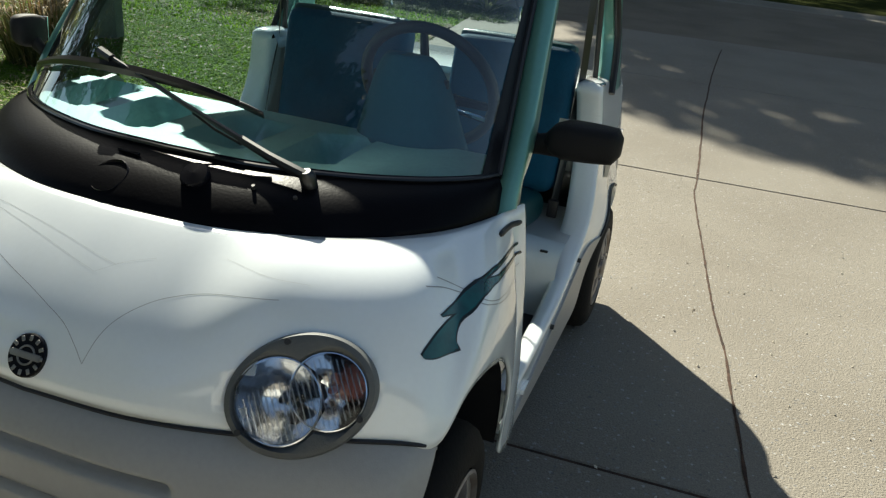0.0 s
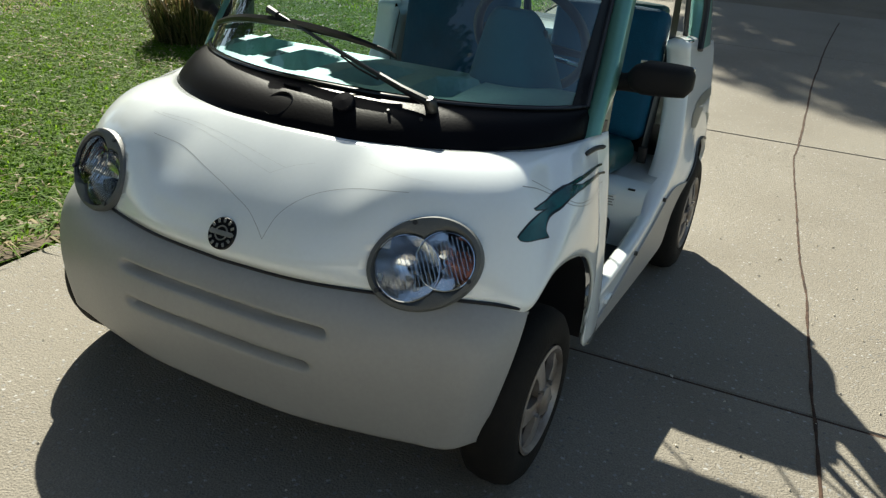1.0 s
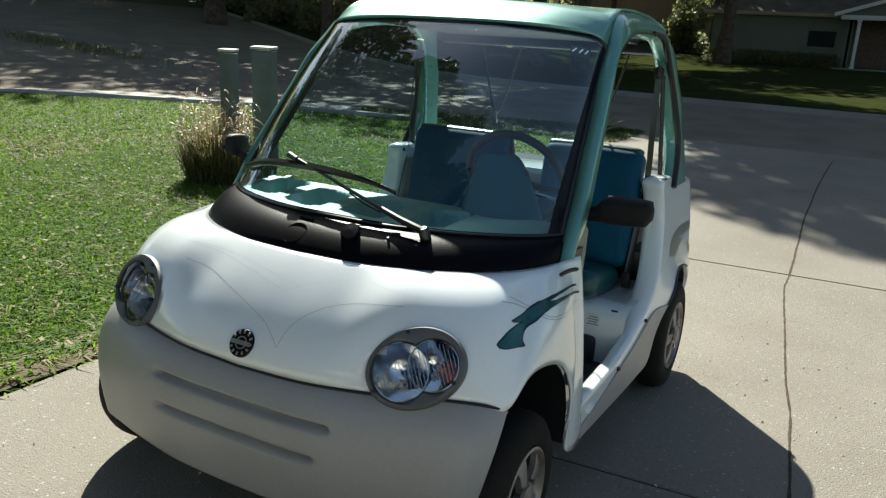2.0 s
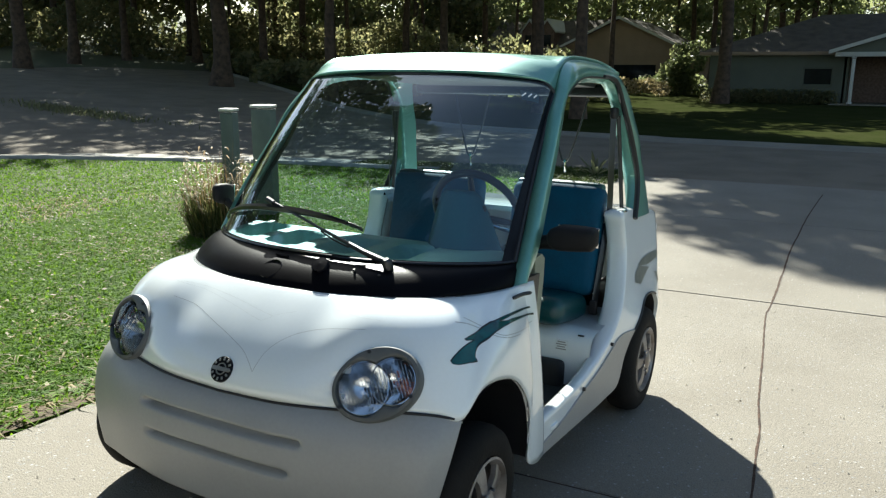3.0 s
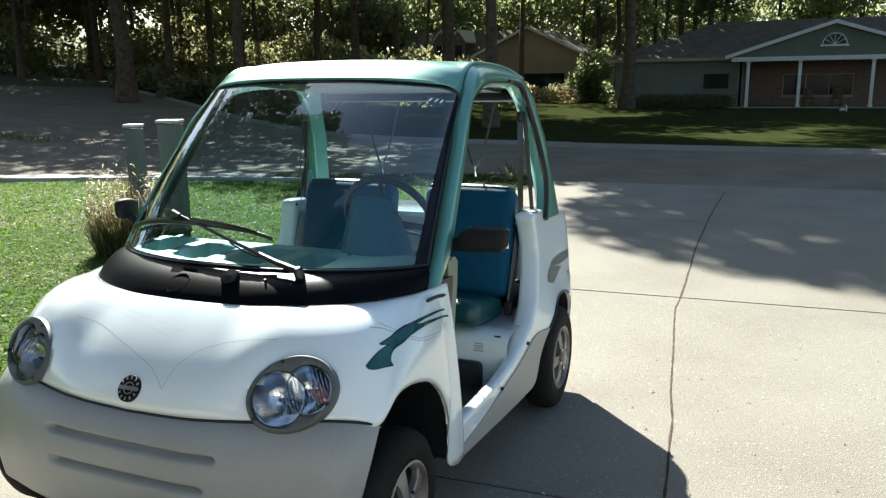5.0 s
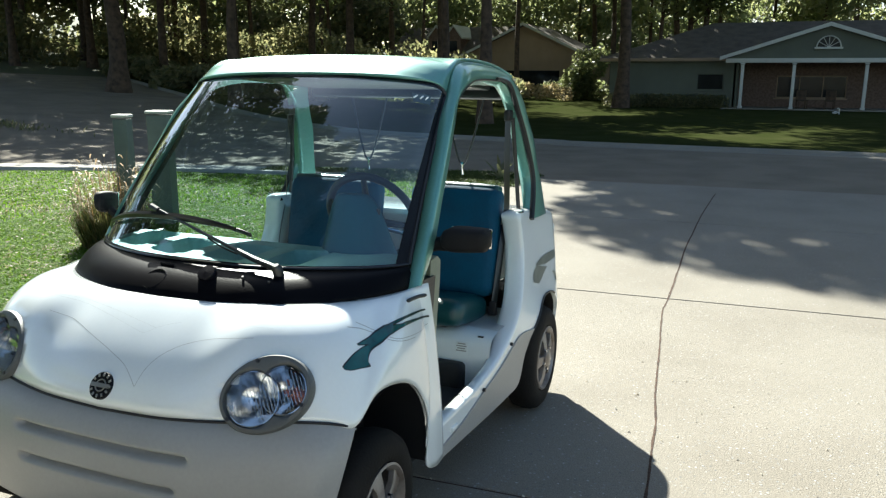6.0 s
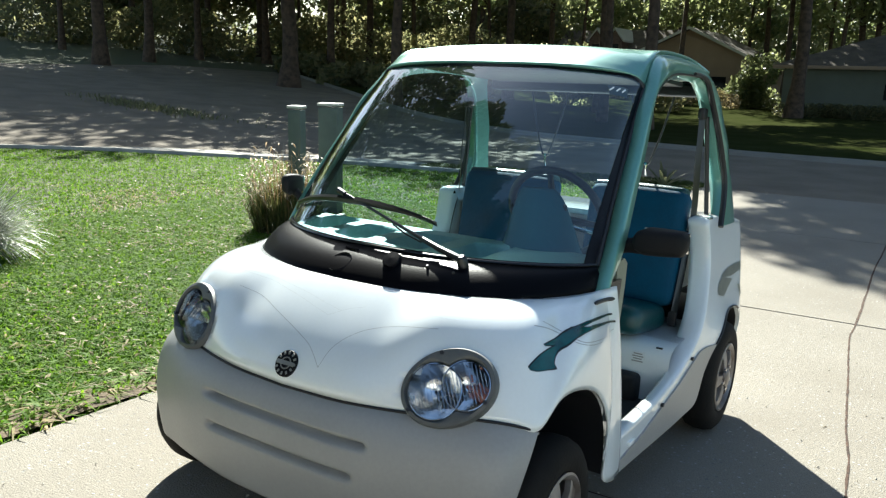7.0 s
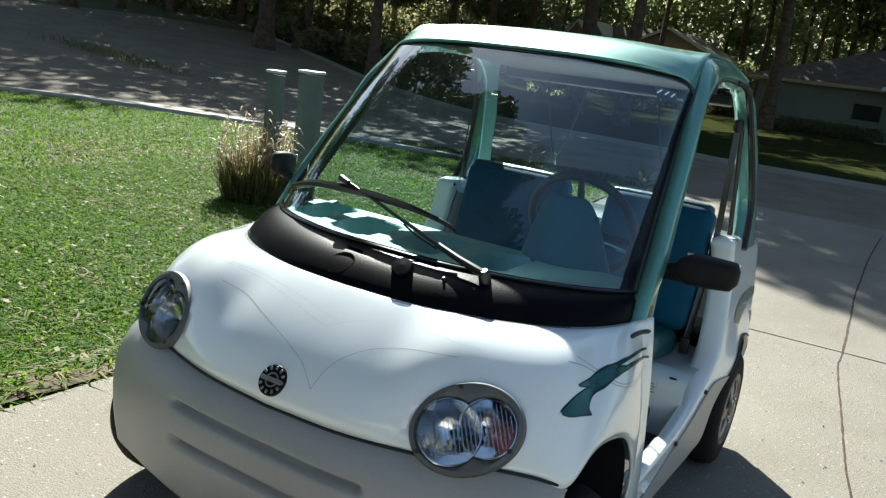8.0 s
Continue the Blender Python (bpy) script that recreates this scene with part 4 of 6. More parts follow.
for sgn in (1, -1):
    for grow, lift, mt, nm in ((0.0024, 0.0006, DECALBLACK, "decal_outline"), (0.0, 0.0014, DECALTEAL, "wing_decal")):
        bm = bmesh.new()
        for top, low_edge in (([(-0.072, 0.673), (-0.058, 0.684), (-0.028, 0.700), (0.006, 0.710), (0.041, 0.7155), (0.080, 0.727)],
                               [(-0.073, 0.669), (-0.058, 0.665), (-0.030, 0.665), (-0.001, 0.665), (0.004, 0.678), (0.019, 0.693), (0.041, 0.706), (0.080, 0.721)]),
                              ([(0.000, 0.7220), (0.023, 0.726), (0.066, 0.733), (0.120, 0.750), (0.152, 0.7550)],
                               [(0.000, 0.7212), (0.023, 0.718), (0.041, 0.715), (0.061, 0.716), (0.109, 0.731), (0.140, 0.740)]),
                              ([(0.121, 0.751), (0.179, 0.758), (0.259, 0.760), (0.394, 0.7500)], [(0.136, 0.748), (0.153, 0.753), (0.171, 0.754), (0.236, 0.7575), (0.394, 0.7490)]),
                              ([(0.136, 0.748), (0.155, 0.750), (0.188, 0.746), (0.240, 0.745), (0.409, 0.7260)], [(0.109, 0.731), (0.163, 0.738), (0.217, 0.7405), (0.312, 0.734), (0.409, 0.7235)])):
            sheet(wing_strip([(y - grow * 0.7, z + grow) for y, z in top], [(y + grow * 0.7, z - grow) for y, z in low_edge], lift, sgn), bm)
            lift += 0.0002
        part(nm, bm, mt, car, "dark teal swoosh decal on the wing" if grow == 0 else "black edge of the swoosh decal")
    for pts in ([(0.049, 0.773), (0.075, 0.756), (0.092, 0.743), (0.102, 0.729), (0.136, 0.715), (0.190, 0.708), (0.272, 0.700), (0.350, 0.696), (0.398, 0.702)],
                [(0.010, 0.767), (0.044, 0.758), (0.071, 0.745), (0.086, 0.736), (0.092, 0.724), (0.122, 0.712), (0.177, 0.701), (0.254, 0.693)]):
        pp = spline([(0, y, z) for y, z in pts], 40)
        rws = []
        for k, q in enumerate(pp):
            d = pp[min(k + 1, 40)] - pp[max(k - 1, 0)]
            s = Vector((0, -d.z, d.y)).normalized() * 0.0010
            row = []
            for e in (s, -s):
                p, nn = on_wing(q.y + e.y, q.z + e.z, sgn)
                row.append(p + nn * 0.0004)
            rws.append(row)
        part("wing_stripe", sheet(rws), STRIPE, car)
    # vent slot near the door edge
    rws = []
    for k in range(13):
        y = 0.293 + 0.114 * k / 12
        p, nn = on_wing(y, 0.793 + 0.002 * k / 12, sgn)
        rws.append(p + nn * 0.002)
    part("vent_slot", tube(rws, [0.004] + [0.0065] * 11 + [0.004], 8), BLACK, car, "narrow black side vent")

# ---- cowl fittings ----
bm = revolve([(-0.01, 0.028), (0.012, 0.030), (0.018, 0.027), (0.020, 0.0005)], 28)
cap_at = Matrix.Translation((0.125, 0.030, 0.862)) @ Vector((0.05, -0.62, 0.78)).normalized().to_track_quat("X", "Z").to_matrix().to_4x4()
bm.transform(cap_at)
part("round_cap", bm, GLOSSBLACK, car, "round black filler cap on the cowl")
bm = revolve([(-0.02, 0.036), (-0.001, 0.042), (0.001, 0.040), (-0.006, 0.035)], 28)
bm.transform(Matrix.Translation((-0.055, -0.010, 0.842)) @ Vector((-0.05, -0.62, 0.78)).normalized().to_track_quat("X", "Z").to_matrix().to_4x4())
part("cowl_recess", bm, GLOSSBLACK, car, "round black recess in the cowl")
part("wiper_slot", tube([(-0.085, 0.055, 0.877), (-0.03, 0.050, 0.877)], 0.004, 6), GLOSSBLACK, car)
for x, y, z in ((0.245, 0.050, 0.862), (0.33, 0.065, 0.853)):
    part("washer_jet", tube([(x, y, z - 0.004), (x, y - 0.006, z + 0.008)], [0.006, 0.004], 8), BLACK, car)

# ---- wiper ----
wiper = new("wiper")
wiper.parent = car
tagged(wiper, "black wiper with a long arm lying on the screen")
part("spindle", tube([(0.335, 0.110, 0.868), (0.333, 0.097, 0.897), (0.332, 0.093, 0.906)], [0.017, 0.017, 0.010], 12), WIPERBLACK, wiper, "black spindle nut")
part("arm_base", tube([(0.336, 0.095, 0.895), (0.300, 0.098, 0.902), (0.245, 0.106, 0.914), (0.165, 0.121, 0.934)], [0.011, 0.012, 0.010, 0.009], 8), WIPERBLACK, wiper)
part("arm", tube([(0.175, 0.118, 0.932), (0.03, 0.142, 0.970), (-0.12, 0.175, 1.008), (-0.235, 0.202, 1.035)], [0.0066, 0.0058, 0.005, 0.0045], 8), WIPERBLACK, wiper, "slim wiper arm")
part("arm_spring", tube([(0.16, 0.130, 0.920), (0.09, 0.140, 0.936), (0.03, 0.146, 0.960)], 0.003, 6), WIPERBLACK, wiper)
part("arm_tip", tube([(-0.222, 0.198, 1.030), (-0.262, 0.208, 1.040)], [0.010, 0.012], 8), WIPERBLACK, wiper)
blade = [(-0.600, 0.345, 0.930), (-0.525, 0.290, 0.966), (-0.40, 0.238, 0.997), (-0.254, 0.204, 1.011), (-0.106, 0.184, 1.013), (0.026, 0.173, 1.006), (0.123, 0.170, 0.994), (0.180, 0.172, 0.980)]
part("blade_holder", tube(spline(blade[1:7], 24), [0.007 + 0.007 * math.sin(math.pi * k / 24) for k in range(25)], 6), WIPERBLACK, wiper, "bowed blade holder")
bp = spline(blade, 32)
thick(part("blade", sheet([[p + Vector((0, 0.004, 0.004)) for p in bp], [p + Vector((0, 0.010, -0.010)) for p in bp]]), WIPERBLACK, wiper, "thin rubber blade"), 0.003, 0.0)

# ---- door mirrors ----
def mirror(sgn):
    mir = new("door_mirror")
    mir.parent = car
    tagged(mir, "black plastic door mirror on a short arm")
    x_in, x_len, y_at = (0.715, 0.168, 0.520) if sgn > 0 else (0.706, 0.050, 0.460)
    part("arm", tube([(sgn * 0.655, 0.545, 0.945), (sgn * (x_in - 0.02), y_at + 0.01, 0.95), (sgn * (x_in + 0.025), y_at + 0.005, 0.958 if sgn > 0 else 0.99)], [0.030, 0.024, 0.030] if sgn > 0 else [0.024, 0.016, 0.020], 12), MATTBLACK, mir)
    sec = []
    for k in range(13):
        t = k / 12
        x = x_in + x_len * t
        hz = (0.026 + 0.018 * min(1, t * 4) - 0.006 * t ** 3) * (1.0 if sgn > 0 else 0.95)
        hy = 0.032 + 0.022 * math.sin(math.pi * min(1, 0.15 + t * 0.75))
        e = 1.0 if 0 < k < 12 else 0.55
        ring = []
        for q in range(20):
            a = 2 * math.pi * q / 20
            cx, cz = math.cos(a), math.sin(a)
            ring.append(Vector((sgn * x, y_at + hy * e * math.copysign(abs(cx) ** 0.6, cx), (0.972 if sgn > 0 else 1.005) + 0.006 * t + hz * e * math.copysign(abs(cz) ** 0.6, cz))))
        sec.append(ring)
    bm = sheet(sec, None, True)
    bmesh.ops.holes_fill(bm, edges=[e for e in bm.edges if e.is_boundary], sides=0)
    part("housing", bm, MATTBLACK, mir, "rounded black mirror housing", angle=70)
    part("mirror_glass", block((x_len - 0.02, 0.004, 0.068), (sgn * (x_in + x_len / 2), y_at + 0.052, 0.976 if sgn > 0 else 1.009), 0.0015), CHROME, mir)
    return mir


mirror(1)
mirror(-1)

# ---- dashboard ----
dash = new("dashboard")
dash.parent = car
tagged(dash, "pale teal moulded dashboard with open trays")
TRAYS = [(-0.485, 0.085), (-0.25, 0.092), (0.02, 0.092), (0.25, 0.075)]
front = spline(GLASSLOW[:6], 40)
front = mirrored(front)
rws = []
for p in front:
    row = []
    yf, zf = p.y + 0.018, p.z - 0.012
    for k in range(61):
        t = k / 60
        y = yf + (0.535 - yf) * t
        z = zf + 0.022 * math.sin(math.pi * t * 0.5)
        for cx, hw in TRAYS:
            dx = abs(p.x - cx) - hw * 0.9
            dy = abs(y - 0.340 - 0.30 * max(0, abs(p.x) - 0.20)) - 0.125
            d = max(dx, dy, 0.75 * (dx + dy) + 0.018)
            w = min(1.0, max(0.0, -d / 0.030))
            z -= 0.085 * w * w * (3 - 2 * w)
        row.append(Vector((p.x * 0.985, y, z)))
    row += [Vector((p.x * 0.985, 0.55, 0.895)), Vector((p.x * 0.985, 0.555, 0.86)), Vector((p.x * 0.985, 0.54, 0.66)), Vector((p.x * 0.985, 0.50, 0.60))]
    rws.append(row)
part("dash_top", sheet(rws), DASH, dash, "pale teal dash top with recessed trays", angle=50)
rws = []
for k in range(21):
    t = k / 20
    ring = []
    for q in range(25):
        a = math.pi * q / 24
        w = 0.150 * (1 - 0.60 * t ** 0.9 - 0.10 * t ** 6) * (1 if t < 1 else 0.05)
        ring.append(Vector((0.358 - 0.022 * t + w * math.cos(a), 0.60 - 0.02 * t - 0.13 * math.sin(a) * (1 - 0.45 * t), 0.885 + 0.215 * (1 - (1 - t) ** 1.5))))
    rws.append(ring)
bm = sheet(rws)
thick(part("instrument_pod", bm, PODTEAL, dash, "domed dark teal instrument pod", angle=60), 0.008)
part("instrument_face", block((0.20, 0.02, 0.16), (0.345, 0.575, 0.97), 0.008), BLACK, dash, "dark instrument face")

# ---- steering wheel ----
steer = new("steering_wheel")
steer.parent = car
steer.matrix_local = Matrix.Translation((0.350, 0.700, 1.002)) @ pose(0, 0, 0, -62, 0, 0)
tagged(steer, "black steering wheel with a thick rim")
part("rim", tube([(0.178 * math.cos(2 * math.pi * k / 48), 0.178 * math.sin(2 * math.pi * k / 48), 0) for k in range(49)], 0.015, 10), BLACK, steer, "padded black rim")
for a in (10, 170, 270):
    t = radians(a)
    part("spoke", tube([(0.03 * math.cos(t), 0.03 * math.sin(t), -0.02), (0.17 * math.cos(t), 0.17 * math.sin(t), 0)], [0.016, 0.010], 8), BLACK, steer)
part("hub", tube([(0, 0, -0.05), (0, 0, -0.005), (0, 0, 0.002)], [0.05, 0.055, 0.045], 20), BLACK, steer)
part("column", tube([(0, 0, -0.17), (0, 0, -0.03)], 0.03, 12), BLACK, steer)
part("switch_stalk", tube([(0.05, 0.0, -0.06), (0.17, 0.03, -0.05)], [0.006, 0.009], 8), CHROME, steer, "bright switch stalk")


# ---- seats ----
def cushion_block(w, d, h, puff=0.02, soft=0.36):
    """A padded slab with rounded edges and swelling faces."""
    bm = bmesh.new()
    bmesh.ops.create_cube(bm, size=1.0, matrix=Matrix.Diagonal((w, d, h, 1)))
    bmesh.ops.bevel(bm, geom=bm.edges[:], offset=min(w, d, h) * soft, segments=5, affect="EDGES", profile=0.55)
    bmesh.ops.subdivide_edges(bm, edges=[e for e in bm.edges if e.calc_length() > 0.1], cuts=5, use_grid_fill=True)
    for v in bm.verts:
        x, z = v.co.x / (w / 2), v.co.z / (h / 2)
        y = v.co.y / (d / 2)
        k = (1 - min(1, abs(x)) ** 3) * (1 - min(1, abs(z)) ** 3)
        v.co.y += math.copysign(puff * k * 0.7, v.co.y) if abs(y) > 0.5 else 0
        k2 = (1 - min(1, abs(x)) ** 3) * (1 - min(1, abs(y)) ** 3)
        v.co.z += math.copysign(puff * k2 * 0.6, v.co.z) if abs(z) > 0.5 else 0
    return bm


for x, wide in ((-0.292, 0.50), (0.362, 0.45)):
    seat = new("seat")
    seat.parent = car
    tagged(seat, "teal-blue padded vinyl seat")
    bm = cushion_block(wide, 0.13, 0.50, 0.022)
    bm.transform(Matrix.Translation((x, 1.515, 0.822)) @ pose(0, 0, 0, -8, 0, 0))
    part("backrest", bm, SEATBLUE, seat, "tall dark teal-blue backrest", angle=80)
    bm = cushion_block(wide - 0.03, 0.085, 0.05, 0.012)
    bm.transform(Matrix.Translation((x, 1.552, 1.060)) @ pose(0, 0, 0, -8, 0, 0))
    part("backrest_piping", bm, SEATGREEN, seat, "paler teal top edge", angle=80)
    bm = cushion_block(0.42, 0.38, 0.115, 0.018, 0.46)
    bm.transform(Matrix.Translation((x - 0.005, 1.285, 0.540)) @ pose(0, 0, 0, -7, 0, 0))
    part("cushion", bm, SEATGREEN, seat, "rounded green-teal seat cushion", angle=80)

# ---- belts, cords and small fittings ----
for sgn in (1, -1):
    belt = new("seat_belt")
    belt.parent = car
    tagged(belt, "black seat belt hanging from the pillar")
    line = spline([(sgn * 0.594, 1.550, 1.42), (sgn * 0.602, 1.540, 1.18), (sgn * 0.606, 1.550, 0.98), (sgn * 0.606, 1.50, 0.80), (sgn * 0.604, 1.465, 0.66), (sgn * 0.602, 1.435, 0.535)], 30)
    rws = [[p + Vector((-sgn * 0.010, -0.012, 0)), p + Vector((sgn * 0.002, -0.002, 0)), p + Vector((sgn * 0.010, 0.012, 0))] for p in line]
    part("webbing", sheet(rws), WIPERBLACK, belt)
    part("tongue", block((0.036, 0.022, 0.065), (sgn * 0.602, 1.425, 0.530), 0.006), BLACK, belt)
    part("guide", block((0.03, 0.06, 0.05), (sgn * 0.592, 1.562, 1.41), 0.01), BLACK, belt)
    part("pillar_bar", tube([(sgn * 0.600, 1.60, 1.40), (sgn * 0.618, 1.62, 1.20), (sgn * 0.638, 1.640, 0.955)], 0.010, 8), BLACK, car, "thin black upright behind the seat")
    part("bar_foot", block((0.05, 0.06, 0.012), (sgn * 0.638, 1.640, 0.972), 0.004), BLACK, car)
    part("jamb_striker", block((0.03, 0.045, 0.008), (sgn * 0.675, 1.53, 0.972), 0.003), CHROME, car)
    part("sill_clip", block((0.012, 0.060, 0.016), (sgn * 0.746, 0.615, 0.268), 0.003, 2, None, (0, 0, 0)), WHITE, car, "small white clip on the sill")
    for y, z in ((1.265, 0.420), (0.925, 0.316)):
        part("sill_stud", tube([(sgn * (tub_x(y, z) - 0.004), y, z), (sgn * (tub_x(y, z) + 0.011), y, z)], 0.008, 8), BLACK, car)
    part("hinge_panel", slab([(sgn * 0.618, 0.60, 0.50), (sgn * 0.618, 0.60, 0.875), (sgn * 0.618, 0.66, 0.885), (sgn * 0.618, 0.690, 0.865), (sgn * 0.618, 0.690, 0.78), (sgn * 0.618, 0.675, 0.66), (sgn * 0.618, 0.665, 0.5)], (sgn * 0.02, 0, 0)), HINGEGREY, car, "pale green door hinge panel", smooth=False)
    part("kick_panel", slab([(sgn * 0.60, 0.42, 0.24), (sgn * 0.60, 0.42, 0.82), (sgn * 0.60, 0.62, 0.82), (sgn * 0.60, 0.56, 0.24)], (sgn * 0.05, 0, 0)), BLACK, car, smooth=False)
for x in (-0.23, 0.30):
    cord = new("hanging_cord")
    cord.parent = car
    tagged(cord, "thin black elastic cord with a metal hook")
    w = 0.105
    part("cord", tube(spline([(x - w, 1.75, 1.50), (x - w * 0.6, 1.75, 1.33), (x - 0.02, 1.75, 1.19), (x, 1.75, 1.172), (x + 0.02, 1.75, 1.19), (x + w * 0.6, 1.75, 1.33), (x + w * 1.1, 1.75, 1.555)], 40), 0.005, 6), BLACK, cord)
    part("hook", tube([(x, 1.75, 1.178), (x, 1.75, 1.15), (x + 0.004, 1.75, 1.115)], [0.010, 0.004, 0.006], 8), CHROME, cord)
part("rear_header", block((1.06, 0.06, 0.06), (0, 1.69, 1.515), 0.02, 3), BLACK, car)
part("headliner", block((0.94, 0.72, 0.02), (0, 1.28, 1.535), 0.008), BLACK, car)
# warning label with unreadable print on the seat base
lab = part("warning_label", slab([(0.545, 1.1130, 0.398), (0.600, 1.1130, 0.398), (0.600, 1.1175, 0.443), (0.545, 1.1175, 0.443)], (0, -0.0016, 0.0002)), WHITE, car, "white sticker with small grey print", smooth=False)
for k in range(4):
    part("print_bar", block((0.046 - 0.010 * (k % 2), 0.001, 0.005), (0.572, 1.1112 + 0.0010 * k, 0.405 + 0.010 * k), 0, 1), STRIPE, lab, smooth=False)
part("drain_slot", block((0.026, 0.012, 0.006), (0.645, 1.150, 0.466), 0.002), BLACK, car, "small black slot in the seat base")
# small inspection sticker inside the screen's upper corner
rws = [[screen_at(61.5 + 7 * u + 1.5 * (1 - v), 0.865 + 0.055 * v) + Vector((0, 0.003, -0.002)) for u in (0, 0.33, 0.66, 1)] for v in (0, 0.5, 1)]
stick = part("windscreen_sticker", sheet(rws), DECALGREY, car, "small grey sticker inside the windscreen")
for k in range(3):
    part("print_bar", tube([screen_at(62.8 + 2.1 * k, 0.885), screen_at(63.6 + 2.1 * k, 0.905)], 0.003, 5), WHITE, stick)
part("pedal", block((0.07, 0.02, 0.09), (0.42, 0.60, 0.33), 0.006, 2, None, (-30, 0, 0)), BLACK, car)
# grey decal on the rear wing
for sgn in (1, -1):
    for ea, eb in (([(1.675, 0.712), (1.745, 0.727), (1.816, 0.735), (1.92, 0.739), (2.03, 0.738)], [(1.680, 0.702), (1.76, 0.696), (1.83, 0.690), (1.92, 0.692), (2.03, 0.700)]),
                   ([(1.690, 0.702), (1.640, 0.688), (1.615, 0.668), (1.605, 0.635)], [(1.87, 0.672), (1.80, 0.650), (1.74, 0.628), (1.69, 0.616)])):
        ea, eb = spline([(0, *q) for q in ea], 16), spline([(0, *q) for q in eb], 16)
        rws = [[Vector((sgn * (tub_x(q.y, q.z) + 0.003), q.y, q.z)) for q in (a.lerp(b, k / 4) for k in range(5))] for a, b in zip(ea, eb)]
        part("rear_decal", sheet(rws), DECALGREY, car, "grey swoosh decal on the rear wing")
    ea = spline([(0, 1.93, 0.640), (0, 1.99, 0.62), (0, 2.03, 0.57)], 8)
    eb = spline([(0, 1.95, 0.635), (0, 2.02, 0.625), (0, 2.05, 0.575)], 8)
    part("rear_decal", sheet([[Vector((sgn * (tub_x(q.y, q.z) + 0.003), q.y, q.z)) for q in (a, b)] for a, b in zip(ea, eb)]), DECALGREY, car)

# ---- lawn grass ----
def blades(name, spots, height, width, mat, seed, lean=0.5, per=1, droop=0.4, spread=0.0):
    """Grass: each blade two quads, bent over; spots is an array of x, y, z."""
    r = np.random.RandomState(seed)
    n = len(spots) * per
    base = np.repeat(spots, per, 0) + np.c_[r.normal(0, spread, (n, 2)), np.zeros(n)] if spread else np.repeat(spots, per, 0)
    a = r.uniform(0, 2 * np.pi, n)
    h = height * r.uniform(0.55, 1.25, n)
    w = width * r.uniform(0.6, 1.3, n)
    ln = lean * r.uniform(0.2, 1.3, n)
    d = np.c_[np.cos(a), np.sin(a), np.zeros(n)]
    s = np.c_[-np.sin(a), np.cos(a), np.zeros(n)]
    up = np.array([0, 0, 1.0])
    mid = base + d * (h * ln * 0.45)[:, None] + up * (h * 0.6)[:, None]
    tip = base + d * (h * ln * (1 + droop))[:, None] + up * (h * (1 - droop * 0.5 * ln))[:, None]
    v = np.stack([base - s * w[:, None] / 2, base + s * w[:, None] / 2, mid + s * w[:, None] * 0.45, mid - s * w[:, None] * 0.45, tip], 1).reshape(-1, 3)
    k = np.arange(n) * 5
    me = bpy.data.meshes.new(name)
    me.vertices.add(len(v))
    me.vertices.foreach_set("co", v.ravel())
    quads = np.c_[k, k + 1, k + 2, k + 3]
    tris = np.c_[k + 3, k + 2, k + 4]
    loops = np.concatenate([np.c_[quads, tris].ravel()])
    me.loops.add(len(loops))
    me.loops.foreach_set("vertex_index", loops)
    me.polygons.add(2 * n)
    starts = np.c_[np.arange(n) * 7, np.arange(n) * 7 + 4].ravel()
    me.polygons.foreach_set("loop_start", starts)
    me.update(calc_edges=True)
    me.materials.append(mat)
    return new(name, me)


LAWN = [(-1.27, -2.0), (-1.40, 0.3), (-1.83, 4.1), (-2.5, 9.75), (-5.5, 9.75), (-8.0, 9.2), (-10.0, 8.4), (-11.5, 7.45), (-12.8, 6.2), (-15.5, 2.5), (-17.5, -2.0)]
rs = np.random.RandomState(3)


def lawn_spots(n, x0, x1, y0, y1):
    x, y = rs.uniform(x0, x1, n), rs.uniform(y0, y1, n)
    keep = inside(LAWN, x, y)
    x, y = x[keep], y[keep]
    return np.c_[x, y, np.array([land(p, q) for p, q in zip(x, y)]) - 0.032]


near = lawn_spots(70000, -6.5, -1.2, -2, 6.5)
far = lawn_spots(85000, -17, -1.2, -2, 9.8)
spots = np.concatenate([near, far])
tagged(blades("lawn_grass", spots, 0.042, 0.012, GRASS, 1, 1.1, 3, 0.6, 0.022), "bright green mown lawn in sunlight", "grass", kind="stuff")
dry = lawn_spots(11000, -8, -1.2, -2, 8)
patch = np.array([noise.noise((p[0] * 0.8, p[1] * 0.8, 0)) + 0.5 * noise.noise((p[0] * 3, p[1] * 3, 5)) for p in dry]) > 0.05
tagged(blades("dry_grass", dry[patch], 0.05, 0.012, DRYGRASS, 2, 1.3, 2, 0.6, 0.02), "dry straw-coloured blades among the lawn", "grass", kind="stuff")

# the lawn goes on beside and behind the driveway
def wide_spots(n, x0, x1, y0, y1, seed):
    r = np.random.RandomState(seed)
    x, y = r.uniform(x0, x1, n), r.uniform(y0, y1, n)
    u, v = x * math.cos(ROT) + y * math.sin(ROT), -x * math.sin(ROT) + y * math.cos(ROT)
    keep = ((u < -1.40) | (u > 5.26)) & ((y < -2.0) | (x > 0)) & (y > -6.4)
    x, y = x[keep], y[keep]
    return np.c_[x, y, np.array([land(p, q) for p, q in zip(x, y)]) - 0.032]


side = np.concatenate([wide_spots(52000, -14, -0.8, -6.4, -1.9, 51), wide_spots(62000, 4.0, 13, -6.4, 10.9, 52)])
tagged(blades("side_grass", side, 0.06, 0.02, GRASS, 53, 0.9, 2, 0.5, 0.03), "mown green lawn beside the driveway", "grass", kind="stuff")

